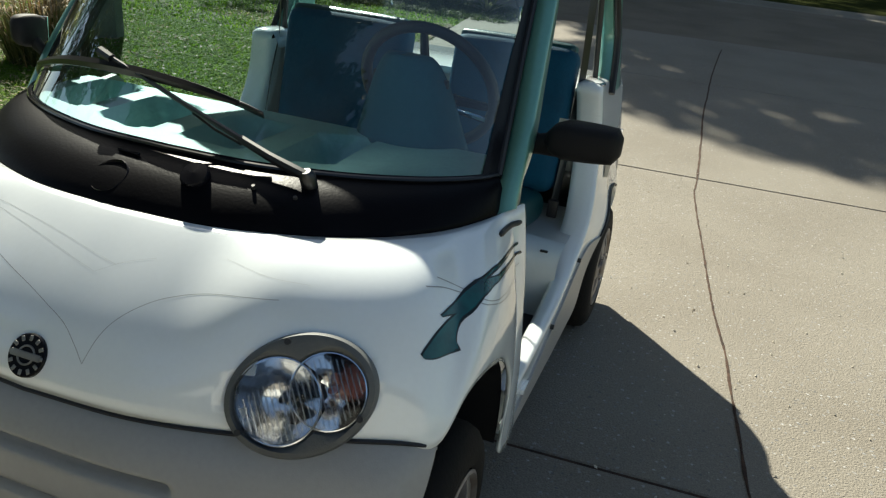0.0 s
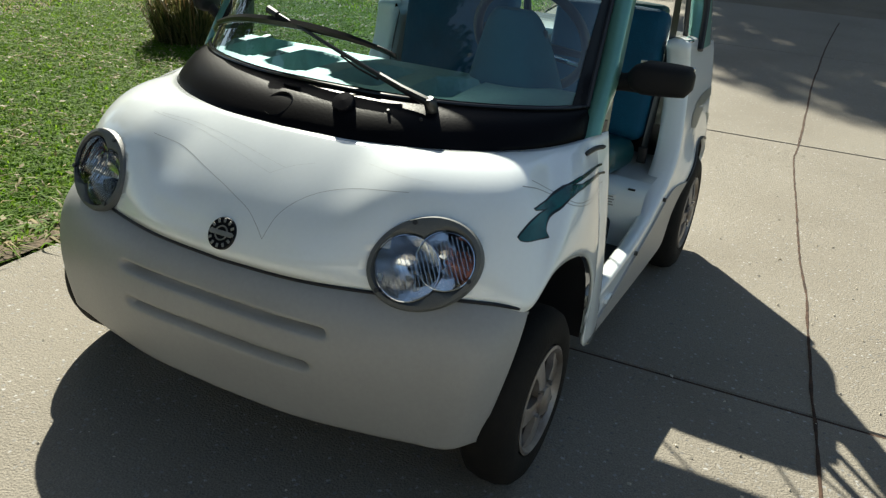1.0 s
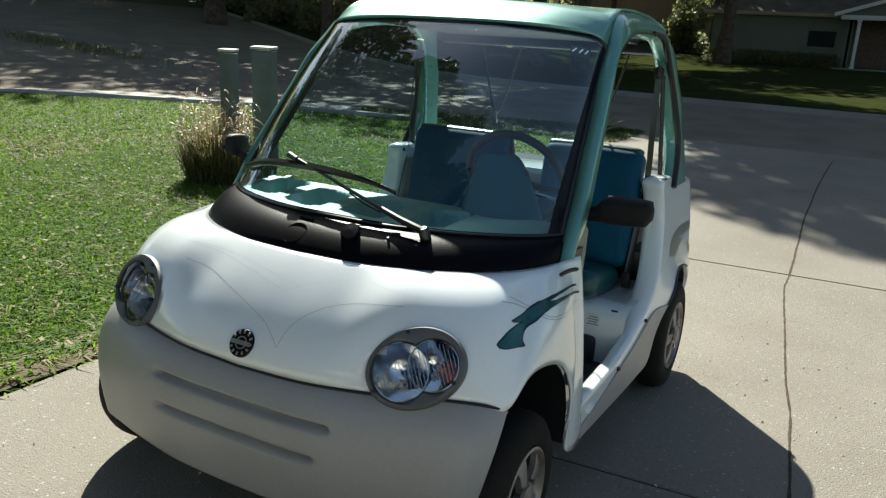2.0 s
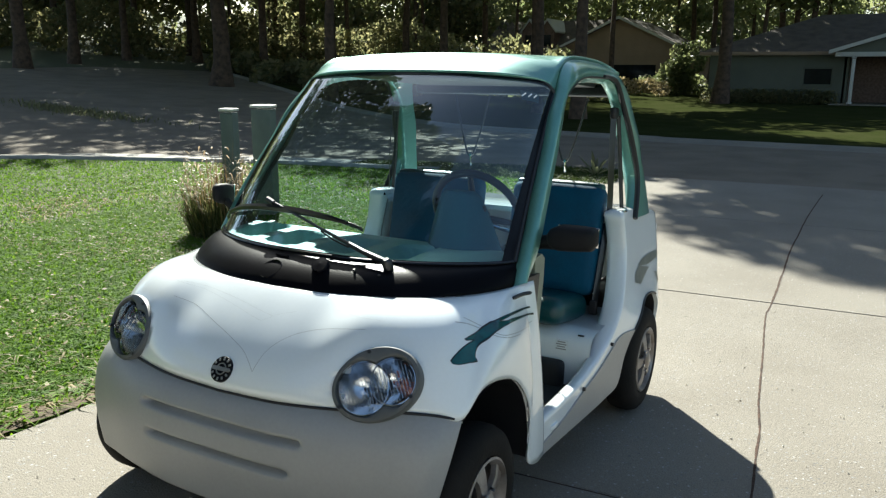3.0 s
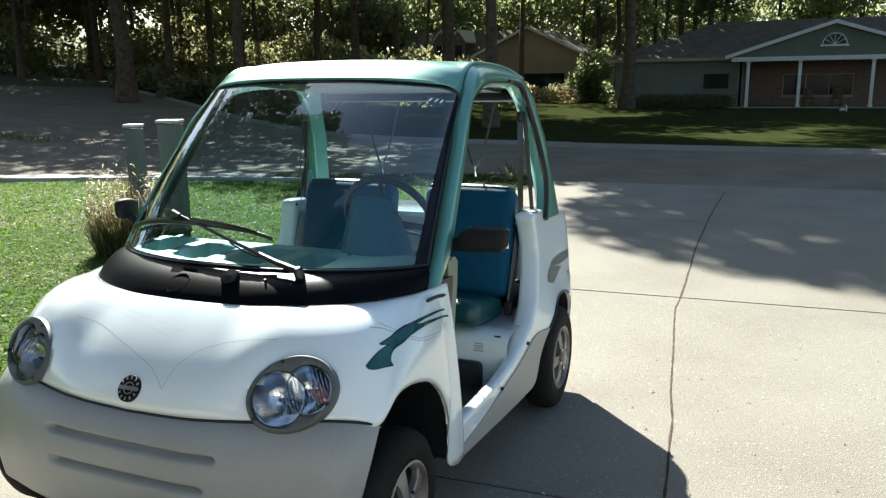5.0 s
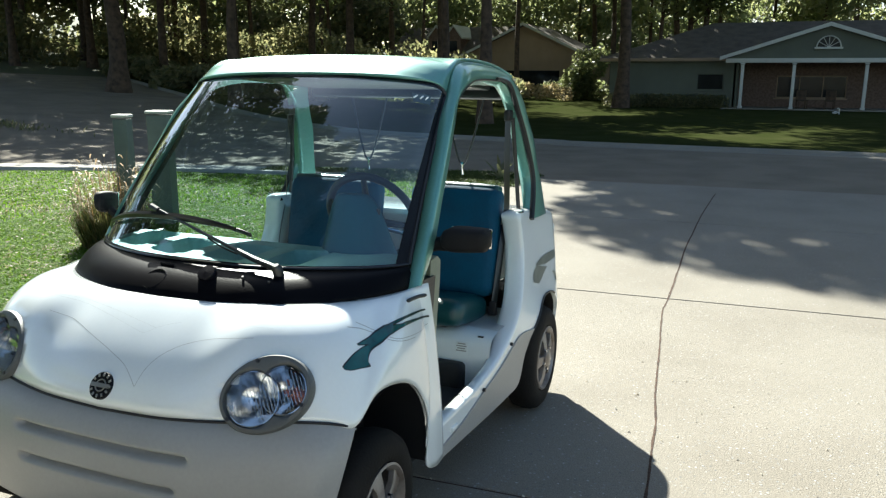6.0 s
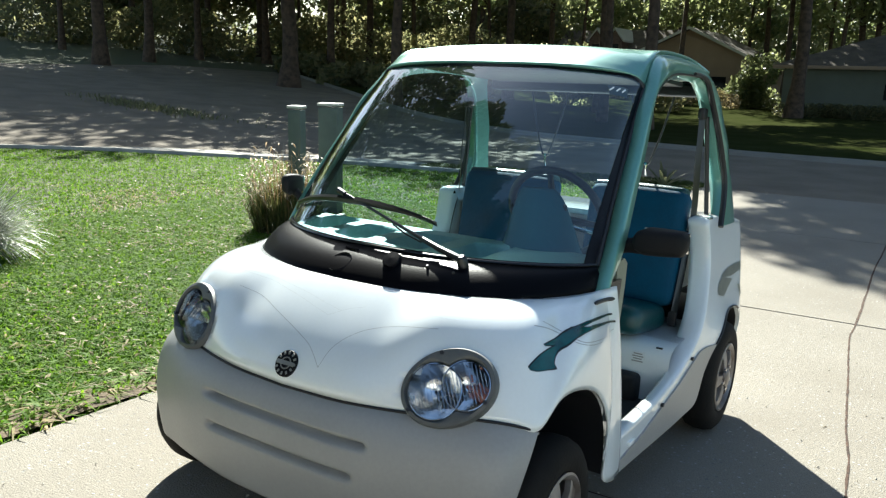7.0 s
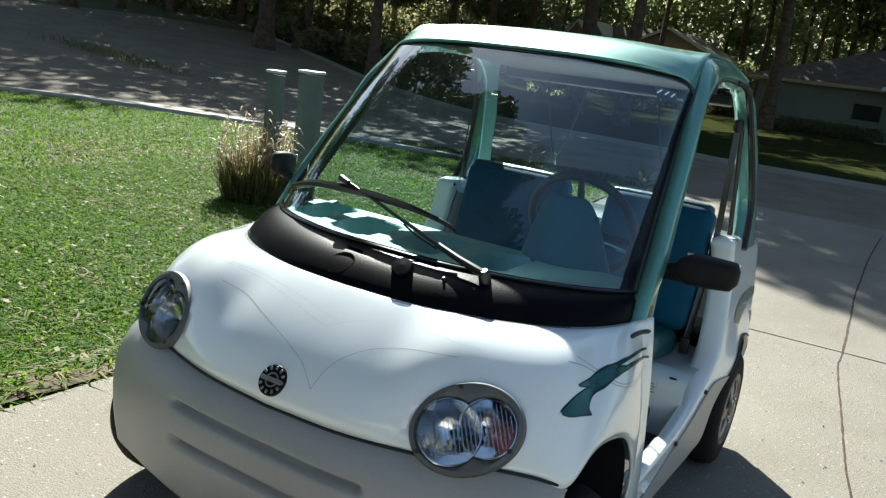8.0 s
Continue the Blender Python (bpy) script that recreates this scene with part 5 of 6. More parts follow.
# pale grit and leaf crumbs strewn over the driveway
rg = np.random.RandomState(31)
verts, faces = [], []
for k in range(1500):
    x, y = rg.uniform(-1.2, 4.2), rg.uniform(-1.6, 4.8)
    a2, g = rg.uniform(0, 6.283), 0.0025 + 0.006 * rg.rand() ** 3
    c = Vector((x, y, land(x, y) + 0.003))
    u, v = Vector((math.cos(a2), math.sin(a2), 0.2)) * g, Vector((-math.sin(a2), math.cos(a2), 0.1)) * g * rg.uniform(0.4, 0.9)
    i = len(verts)
    verts += [c - u, c + v, c + u, c - v, c + Vector((0, 0, 0.6 * g))]
    faces += [(i, i + 1, i + 4), (i + 1, i + 2, i + 4), (i + 2, i + 3, i + 4), (i + 3, i, i + 4)]
tagged(raw("grit", verts, faces, GRIT), "pale grit and dry crumbs strewn on the concrete driveway", "grit", kind="stuff")

# fallen leaves and pale clippings scattered over the grass
lf = lawn_spots(4800, -9, -1.2, -2, 8.5)
rl = np.random.RandomState(21)
verts, faces = [], []
for x, y, z in lf:
    a2, s = rl.uniform(0, 6.283), rl.uniform(0.010, 0.024)
    u, v = Vector((math.cos(a2), math.sin(a2), rl.uniform(-0.4, 0.4))) * s, Vector((-math.sin(a2), math.cos(a2), rl.uniform(-0.4, 0.4))) * s * 0.5
    c = Vector((x, y, z + rl.uniform(0.03, 0.06)))
    i = len(verts)
    verts += [c - u, c + v, c + u, c - v]
    faces.append((i, i + 1, i + 2, i + 3))
tagged(raw("fallen_leaves", verts, faces, DRYGRASS), "small pale fallen leaves lying in the lawn", "leaves", kind="stuff")

# worn edge of the lawn along the driveway: bare dirt, litter and overhanging blades
edge = spline([(-1.15, -2.9, 0), (-1.33, -1.0, 0), (-1.54, 1.2, 0), (-1.80, 3.6, 0), (-2.1, 6.0, 0), (-2.45, 9.0, 0)], 120)
rows = []
for k, p in enumerate(edge):
    w = 0.05 + 0.035 * noise.noise((p.y * 2.3, 1, 0)) + 0.02 * noise.noise((p.y * 11, 5, 0))
    rows.append([Vector((p.x + 0.015 + w * 0.6, p.y, fall(p.y) + 0.003)), Vector((p.x, p.y, fall(p.y) + 0.010)), Vector((p.x - w - 0.10, p.y, fall(p.y) + 0.004))])
tagged(part("lawn_edge", sheet(rows), LITTER, None), "dark crumbled soil edge between lawn and driveway", "soil", kind="structure")
re_ = np.random.RandomState(31)
ki = re_.randint(0, 120, 5200)
ep = np.array([tuple(edge[k]) for k in ki]) + np.c_[re_.normal(-0.07, 0.055, 5200), re_.uniform(-0.05, 0.05, 5200), np.zeros(5200)]
ep[:, 2] = [fall(q) - 0.01 for q in ep[:, 1]]
tagged(blades("edge_grass", ep[:3400], 0.06, 0.012, GRASS, 33, 1.3, 1, 0.7), "ragged grass hanging over the driveway's edge", "grass", kind="stuff")
tagged(blades("edge_litter", ep[3400:], 0.045, 0.014, DRYGRASS, 34, 1.8, 1, 0.9), "dry litter along the driveway's edge", "litter", kind="stuff")

# gutter between the lawn and the street, its sunlight put into the pale colour
gut = spline([(-5.0, 9.95, 0), (-8.0, 9.40, 0), (-10.0, 8.60, 0), (-11.5, 7.65, 0), (-12.8, 6.45, 0), (-16.0, 2.55, 0), (-20.0, -2.0, 0)], 80)
rows = []
for i, p in enumerate(gut):
    d = (gut[min(i + 1, 80)] - gut[max(i - 1, 0)]).normalized()
    s = Vector((-d.y, d.x, 0))
    s = s if s.y > 0 else -s
    rows.append([p + s * a + Vector((0, 0, land(p.x, p.y) + h)) for a, h in ((-0.12, -0.02), (-0.08, 0.035), (0.06, 0.035), (0.16, 0.0), (0.75, 0.004), (0.78, -0.02))])
tagged(part("gutter", sheet(rows), GUTTER, None), "worn concrete gutter along the lawn, coloured pale as if sunlit", "gutter", kind="structure")

# ---- grass clumps ----
def ribbons(r, rows):
    """Narrow bent leaves: each row is base, outward way, length, rise, droop and half width."""
    verts, faces = [], []
    for c, o, ln, rise, droop, w in rows:
        side = Vector((-o.y, o.x, 0)) * w
        i = len(verts)
        for t in (0, 0.3, 0.6, 0.85, 1.0):
            p = c + o * (ln * t) + Vector((0, 0, rise * t - droop * t * t))
            k = side * (0.55 + 0.9 * t if t < 0.5 else 1.9 * (1.04 - t))
            verts += [p - k, p + k]
        faces += [(i + 2 * j, i + 2 * j + 1, i + 2 * j + 3, i + 2 * j + 2) for j in range(4)]
    return verts, faces


def around(r):
    a = r.uniform(0, 6.283)
    return Vector((math.cos(a), math.sin(a), 0))


def stalky_grass(name, at, radius, height, label):
    """A tussock: dark arching leaves at the foot, upright dry stalks with pale curled leaves above."""
    r = np.random.RandomState(5)
    ob = thing(name, pose(at[0], at[1], fall(at[1]) - 0.03), label, "ornamental grass")
    low = []
    for k in range(1500):
        o = around(r)
        c = o * (radius * 0.62 * math.sqrt(r.uniform(0, 1)))
        low.append((c, (o + around(r) * 0.6).normalized(), r.uniform(0.04, 0.22), height * r.uniform(0.35, 0.72), height * r.uniform(0.05, 0.30), r.uniform(0.004, 0.009)))
    raw("foot_leaves", *ribbons(r, low), TALLGRASS, ob)
    stalks, tips = [], []
    for k in range(170):
        o = around(r)
        c = o * (radius * 0.68 * math.sqrt(r.uniform(0, 1)))
        h = height * r.uniform(0.62, 1.0) * (1.12 if k % 19 == 0 else 1.0)
        ln = r.uniform(0.02, 0.14)
        stalks.append((c, o, ln, h, 0.0, 0.0042))
        for q in range(r.randint(2, 6)):
            t = r.uniform(0.45, 1.0)
            tips.append((c + o * (ln * t) + Vector((0, 0, h * t)), around(r), r.uniform(0.05, 0.12), r.uniform(0.01, 0.07), r.uniform(0.05, 0.13), r.uniform(0.005, 0.011)))
    raw("stalks", *ribbons(r, stalks), DRYSTALK, ob)
    raw("dry_leaves", *ribbons(r, tips), DRYHEAD, ob)
    return ob


def arching_grass(name, at, radius, height, label):
    """A fountain of narrow leaves arching out from one foot, toned dark and pale for shade and sun."""
    r = np.random.RandomState(6)
    ob = thing(name, pose(at[0], at[1], fall(at[1]) - 0.03), label, "ornamental grass")
    rows = []
    for k in range(1500):
        o = around(r)
        rows.append((o * (radius * 0.25 * r.uniform(0, 1)), o, radius * r.uniform(0.3, 1.1), height * r.uniform(0.8, 1.7), height * r.uniform(0.6, 1.1), r.uniform(0.004, 0.008)))
    raw("leaves", *ribbons(r, rows), PALEGRASS, ob)
    return ob


DRYHEAD = leaf_material("dry_curled_leaves", (0.24, 0.18, 0.12), (0.52, 0.44, 0.33), 0.4)
DRYSTALK = leaf_material("dry_stalks", (0.10, 0.085, 0.035), (0.24, 0.15, 0.085), 0.3)
stalky_grass("ornamental_grass", (-4.34, 4.06), 0.50, 0.90, "tall dry ornamental grass with pale curled leaves on the lawn")
arching_grass("ornamental_grass", (-4.95, 1.18), 0.55, 0.62, "arching grass clump at the lawn's edge, some leaves coloured pale as sunlit")

# spiky plant on the strip of grass behind the car
def yucca(at, label):
    ob = thing("spiky_plant", pose(at[0], at[1], land(*at) - 0.03), label, "plant")
    r = random.Random(9)
    for k in range(16):
        a, el = 2.4 * k, 0.35 + 0.9 * (k / 16)
        d = Vector((math.cos(a) * math.cos(el), math.sin(a) * math.cos(el), math.sin(el)))
        s = Vector((-math.sin(a), math.cos(a), 0)) * 0.035
        ln = r.uniform(0.45, 0.7)
        rows = []
        for t in (0, 0.3, 0.6, 0.85, 1.0):
            p = d * (ln * t) - Vector((0, 0, 0.16 * t * t))
            w = s * (0.7 + 0.6 * t if t < 0.5 else 2 * (1.02 - t))
            rows.append([p - w, p + Vector((0, 0, -0.012 * (1 - t))), p + w])
        part("leaf", sheet(rows), SHRUB, ob)
    return ob


yucca((-2.45, 10.7), "dark spiky-leaved plant on the grass strip by the street")
strip = np.c_[rs.uniform(-6.8, -1.9, 9000), rs.uniform(9.7, 11.6, 9000)]
strip = strip[(strip[:, 1] < 11.5 - 0.25 * np.abs(strip[:, 0] + 2.6))]
strip = np.c_[strip, np.array([land(p, q) for p, q in strip]) - 0.02]
tagged(blades("verge_grass", strip, 0.07, 0.014, VERGE, 7, 0.9, 2, 0.5, 0.02), "rough grass strip beside the street", "grass", kind="stuff")

# weeds on a bare patch in the street's bend
isl = np.c_[rs.normal(-19.0, 1.5, 1100), rs.normal(13.1, 0.35, 1100)]
isl = np.c_[isl, np.array([land(p, q) for p, q in isl]) - 0.02]
tagged(blades("street_weeds", isl, 0.13, 0.03, SHRUB, 15, 0.9, 1, 0.5, 0.02), "low weeds growing on a bare patch in the street", "weeds", kind="stuff")

# ---- service pedestals by the street ----
for (x, y), w, d, ztop, nm in (((-4.80, 4.74), 0.155, 0.15, 1.05, "slim"), ((-4.72, 5.22), 0.235, 0.20, 1.075, "wide")):
    post = thing("utility_pedestal", pose(x, y, fall(y) - 0.03, 0, 0, 20), f"{'slim' if nm == 'slim' else 'broad'} grey-green utility pedestal standing on the lawn", "pedestal", "utility pedestals")
    h = ztop - fall(y) + 0.03
    part("body", block((w, d, h - 0.05), (0, 0, (h - 0.05) / 2), 0.012), POSTGREEN, post)
    # the sunlit top is put into the cap's pale colour
    part("cap", block((w + 0.02, d + 0.02, 0.03), (0, 0, h - 0.015), 0.008), TRIM, post, "cap coloured pale as if sunlit")


# ---- trees ----
def leaf_cloud(centres, radii, count, size, seed, flat=0.7):
    """Many small leaves round several centres."""
    r = np.random.RandomState(seed)
    verts, faces = [], []
    pick = r.randint(0, len(centres), count)
    for k in range(count):
        c, rad = centres[pick[k]], radii[pick[k]]
        d = r.normal(0, 1, 3)
        d = d / np.linalg.norm(d) * rad * r.uniform(0.35, 1.0) ** 0.6 * np.array([1, 1, flat])
        e = Vector(c) + Vector(d)
        s = size * r.uniform(0.6, 1.5)
        u = Vector(r.normal(0, 1, 3)).normalized()
        v = u.orthogonal().normalized()
        i = len(verts)
        verts += [e - u * s * 0.6, e + v * s * 0.28, e + u * s * 0.6, e - v * s * 0.28]
        faces.append((i, i + 1, i + 2, i + 3))
    return verts, faces


def tree(name, at, height, trunk, crown_from, spread, seed, label, leaves=3500, leaf=0.30, lean=(0, 0), kind_leaf=None):
    r = random.Random(seed)
    ob = thing(name, pose(at[0], at[1], land(*at) - 0.05), label, "tree")
    pts = [Vector((lean[0] * t * height + 0.012 * height * noise.noise((t * 3, seed, 0)), lean[1] * t * height + 0.012 * height * noise.noise((t * 3, seed, 9)), t * height)) for t in [k / 10 for k in range(11)]]
    rad = [trunk * (1.45 if k == 0 else 1.0) * (1 - 0.75 * k / 10) for k in range(11)]
    bm = tube(pts, rad, 12)
    tips = []
    for k in range(9):
        t = crown_from + (0.96 - crown_from) * (k + r.random()) / 9
        f = t * 10
        b = pts[int(f)].lerp(pts[min(10, int(f) + 1)], f - int(f))
        a = r.uniform(0, 6.283)
        ln = spread * r.uniform(0.6, 1.0) * (1 - 0.5 * (t - crown_from))
        e = b + Vector((math.cos(a) * ln, math.sin(a) * ln, ln * r.uniform(0.15, 0.6)))
        m = b.lerp(e, 0.5) + Vector((0, 0, ln * 0.08))
        tube([b, m, e], [trunk * 0.32 * (1.1 - t), trunk * 0.2 * (1.1 - t), trunk * 0.05], 6, bm)
        tips += [m, e]
    part("trunk", bm, BARK, ob, "rough brown bark")
    tips.append(pts[-1])
    v, f = leaf_cloud([tuple(p) for p in tips], [spread * r.uniform(0.28, 0.5) for _ in tips], leaves, leaf, seed)
    raw("crown", v, f, kind_leaf or LEAVES, ob)
    return ob



tree("oak_tree", (-7.7, 24.5), 13.0, 0.24, 0.50, 5.9, 11, "tall dark-barked tree with a broad high crown on the far verge", 39000, 0.29)
tree("pine_tree", (-10.3, 27.0), 15.5, 0.17, 0.50, 4.6, 12, "slender reddish pine on the far verge", 7000, 0.27)
tree("oak_tree", (-25.5, 25.5), 11.5, 0.42, 0.48, 6.2, 13, "thick dark oak beside the street", 3800, 0.30)
tree("oak_tree", (-18.0, 24.0), 11.0, 0.24, 0.42, 5.4, 14, "forked oak with spreading limbs beside the street", 6000, 0.28)
tree("oak_tree", (8.5, 24.5), 15.0, 0.26, 0.45, 7.0, 15, "tall oak on the far verge", 30000, 0.29)
tree("oak_tree", (15.5, 22.0), 16.0, 0.28, 0.45, 7.5, 16, "tall oak on the far verge", 22000, 0.28)
tree("oak_tree", (-35.0, 22.0), 14.5, 0.34, 0.40, 7.8, 17, "broad oak beyond the street", 12000, 0.30)
tree("pine_tree", (-6.0, 41.5), 18.0, 0.36, 0.42, 8.5, 18, "thick grey pine trunk beside the low house", 30000, 0.34)
tree("pine_tree", (-15.5, 53.0), 19.0, 0.20, 0.5, 4.5, 19, "slender reddish pine before the tan house", 3500, 0.4)
tree("oak_tree", (-13.0, 33.0), 16.0, 0.22, 0.42, 7.0, 51, "tall oak on the far lawn", 28000, 0.30)
tree("oak_tree", (-19.5, 36.0), 16.0, 0.26, 0.40, 8.0, 52, "tall oak at the woods' edge", 14000, 0.32)
tree("oak_tree", (-29.5, 33.0), 15.0, 0.24, 0.38, 8.0, 53, "tall oak at the woods' edge", 14000, 0.32)
tree("oak_tree", (-38.0, 27.0), 15.0, 0.28, 0.38, 8.5, 54, "tall oak at the woods' edge", 14000, 0.32)
tree("oak_tree", (-3.0, 55.5), 18.0, 0.24, 0.40, 9.0, 55, "tall oak behind the low house", 17000, 0.36)
tree("oak_tree", (8.5, 57.0), 18.0, 0.26, 0.40, 8.0, 56, "tall oak behind the low house", 12000, 0.36)
tree("oak_tree", (-9.5, 57.0), 18.0, 0.22, 0.42, 9.0, 57, "tall oak behind the low house", 17000, 0.36)
# out-of-view trees added on the near side, to darken what the windscreen mirrors
tree("oak_tree", (-8.3, -1.0), 16.5, 0.26, 0.34, 5.0, 58, "tall oak added out of view on the near lawn", 46000, 0.25, (0, 0), DARKLEAF)
tree("oak_tree", (-3.7, -5.0), 15.0, 0.24, 0.46, 5.2, 73, "tall oak added out of view on the near lawn", 30000, 0.25, (0.06, 0), DARKLEAF)
tree("oak_tree", (-20.0, 3.0), 18.0, 0.28, 0.36, 6.0, 71, "tall dark oak added out of view on the side lawn", 14000, 0.30, (0, 0), DARKLEAF)
tree("oak_tree", (-29.0, 8.0), 18.0, 0.30, 0.38, 7.5, 72, "tall dark oak added out of view on the side lawn", 14000, 0.34, (0, 0), DARKLEAF)
tree("oak_tree", (-12.5, -14.0), 15.0, 0.30, 0.30, 6.0, 59, "broad oak on the near lawn", 9000, 0.32)
for k, (x, y) in enumerate(((-40, 38), (-47, 44), (-34, 42), (-55, 38))):
    tree("oak_tree", (x, y), 15.0, 0.28, 0.35, 8.5, 61 + k, "tall oak at the woods' edge", 9000, 0.42)
# trees of the woods behind: a few built, then set out again at other places
proto = [tree("woodland_tree", (-30, 40), 17.0, 0.24, 0.30, 4.5, 21, "tall slender woodland tree with sparse leaves", 2600, 0.42),
         tree("woodland_tree", (-36, 36), 16.0, 0.18, 0.25, 4.0, 22, "tall slender woodland tree with sparse leaves", 2600, 0.42, (0.04, 0.0)),
         tree("woodland_tree", (-5, 58), 18.0, 0.26, 0.35, 4.5, 23, "tall slender woodland tree with sparse leaves", 2600, 0.42, (-0.05, 0.02)),
         tree("woodland_tree", (4, 60), 17.0, 0.17, 0.28, 4.2, 24, "tall slender woodland tree with sparse leaves", 2600, 0.42, (0.06, 0.0))]
rt = random.Random(77)
WOODS = [(-41, 33), (-45, 26), (-48, 40), (-52, 30), (-39, 45), (-33, 46), (-27, 44), (-30, 52), (-24, 50), (-56, 20), (-60, 34), (-44, 50), (-20, 66), (-27, 62), (-13, 68),
         (-8, 64), (-3, 68), (1, 63), (7, 66), (11, 62), (15, 67), (-16, 74), (-36, 60), (-6.0, 55), (-4.2, 57), (20, 62), (25, 58), (-50, 52), (-64, 46), (-58, 56)]
for k, (x, y) in enumerate(WOODS):
    tagged(copy_thing(proto[k % 4], pose(x, y, land(x, y) - 0.05, 0, 0, rt.uniform(0, 360))), group="woodland trees")
for o in proto:
    tagged(o, group="woodland trees")

# understorey and far foliage that closes the view
def thicket(name, mat, rows, count, size, seed, label, flat=0.8):
    r = np.random.RandomState(seed)
    cs, rd = [], []
    for (x0, y0), (x1, y1), n, h0, h1, rad in rows:
        for k in range(n):
            t = (k + r.uniform(-0.4, 0.4)) / max(1, n - 1)
            x, y = x0 + (x1 - x0) * t + r.normal(0, 1.2), y0 + (y1 - y0) * t + r.normal(0, 1.2)
            cs.append((x, y, land(x, y) + r.uniform(h0, h1)))
            rd.append(rad * r.uniform(0.7, 1.3))
    v, f = leaf_cloud(cs, rd, count, size, seed, flat)
    return tagged(raw(name, v, f, mat), label, "thicket", kind="stuff")


thicket("understorey", SHRUB, [((-62, 22), (-38, 42), 26, 0.5, 2.6, 1.9), ((-38, 42), (-20, 52), 24, 0.5, 2.8, 1.9), ((-34, 33), (-20, 30.0), 12, 0.2, 0.8, 0.9), ((-22, 31), (-12, 38), 9, 0.3, 1.6, 1.2)], 34000, 0.30, 31, "dense dark shrubs under the trees")
thicket("far_foliage", LEAVES, [((-75, 30), (-45, 62), 40, 2, 13, 3.6), ((-45, 62), (-12, 80), 46, 2, 13, 3.6), ((-12, 78), (40, 74), 54, 2, 14, 3.6)], 82000, 0.44, 32, "far woodland foliage with patches of light")
thicket("wood_edge", SHRUB, [((-78, 26), (-50, 56), 70, 0.5, 11, 3.0), ((-50, 56), (-30, 66), 34, 0.5, 10, 3.0)], 36000, 0.46, 36, "dense leaves closing the woods' edge")
thicket("far_wood", SHRUB, [((-90, 40), (-50, 80), 22, 1, 20, 5.0), ((-50, 85), (-10, 98), 40, 1, 20, 5.5), ((-10, 96), (60, 88), 50, 1, 18, 5.5)], 26000, 1.0, 33, "dark far woodland")

# ---- low grey-green house across the street ----
house = thing("house", pose(0, 44, fall(9) + 0.05), "low grey-green house with a hipped shingle roof and a columned porch", "house")
W0, W1, WD, WH = -7.1, 15.0, 9.0, 2.55


def wall_with_holes(x0, x1, z0, z1, holes, y, d, mat, parent, name="wall"):
    """A wall along x with openings that go through it."""
    xs = sorted({x0, x1, *[h[0] for h in holes], *[h[1] for h in holes]})
    zs = sorted({z0, z1, *[h[2] for h in holes], *[h[3] for h in holes]})
    bm = bmesh.new()
    for a, b in zip(xs, xs[1:]):
        for c, e in zip(zs, zs[1:]):
            if any(h[0] <= a and b <= h[1] and h[2] <= c and e <= h[3] for h in holes):
                continue
            block((b - a, d, e - c), ((a + b) / 2, y, (c + e) / 2), 0, 1, bm)
    bmesh.ops.remove_doubles(bm, verts=bm.verts, dist=0.0005)
    return part(name, bm, mat, parent, smooth=False)


def window(parent, x0, x1, z0, z1, y, bars, trim, label):
    w = new("window")
    w.parent = parent
    tagged(w, label)
    bm = bmesh.new()
    for a, b, c, e in ((x0, x1, z1 - 0.06, z1), (x0, x1, z0, z0 + 0.06), (x0, x0 + 0.06, z0, z1), (x1 - 0.06, x1, z0, z1)):
        block((b - a, 0.10, e - c), ((a + b) / 2, y, (c + e) / 2), 0.008, 1, bm)
    for k in range(bars):
        x = x0 + (x1 - x0) * (k + 1) / (bars + 1)
        block((0.05, 0.08, z1 - z0), (x, y, (z0 + z1) / 2), 0.006, 1, bm)
    part("frame", bm, trim, w)
    part("sill", block((x1 - x0 + 0.16, 0.16, 0.07), ((x0 + x1) / 2, y - 0.05, z0 - 0.035), 0.01), trim, w)
    part("pane", block((x1 - x0 - 0.06, 0.02, z1 - z0 - 0.06), ((x0 + x1) / 2, y + 0.03, (z0 + z1) / 2)), WINDOWDARK, w, "dark glass")
    return w


wall_with_holes(W0, -0.35, 0, WH, [(-2.35, -0.95, 0.95, 1.85)], 0, 0.2, STUCCO, house)
window(house, -2.35, -0.95, 0.95, 1.85, -0.02, 0, STUCCO, "dark window with a grey-green frame")
wall_with_holes(-0.35, W1, 0, WH, [(1.7, 5.2, 0.55, 1.75), (6.9, 7.9, 0.0, 2.1)], 2.0, 0.2, BRICK, house, "porch_wall")
window(house, 1.7, 5.2, 0.55, 1.75, 1.98, 2, TANWALL, "dark window with a tan frame")
part("front_door", block((1.0, 0.06, 2.1), (7.4, 1.98, 1.05), 0.01), BRICK, house, "dark red front door")
part("wall", block((0.2, 2.2, WH), (-0.35, 1.0, WH / 2)), STUCCO, house, smooth=False)
part("wall", block((0.2, WD, WH), (W0 + 0.1, WD / 2 + 0.11, WH / 2)), STUCCO, house, smooth=False)
part("wall", block((0.2, WD, WH), (W1 - 0.1, WD / 2 + 2.2, WH / 2)), STUCCO, house, smooth=False)
part("wall", block((W1 - W0, 0.2, WH), ((W0 + W1) / 2, WD + 0.3, WH / 2)), STUCCO, house, smooth=False)
E0, E1, F0, F1 = W0 - 0.5, W1 + 0.5, -0.55, WD + 0.6
ym = (F0 + F1) / 2
bm = bmesh.new()
v = [bm.verts.new(p) for p in ((E0, F0, WH), (E1, F0, WH), (E1, F1, WH), (E0, F1, WH), (E0 + 5.6, ym, WH + 2.1), (E1 - 5.6, ym, WH + 2.1))]
for f in ((0, 1, 5, 4), (1, 2, 5), (2, 3, 4, 5), (3, 0, 4)):
    bm.faces.new([v[k] for k in f])
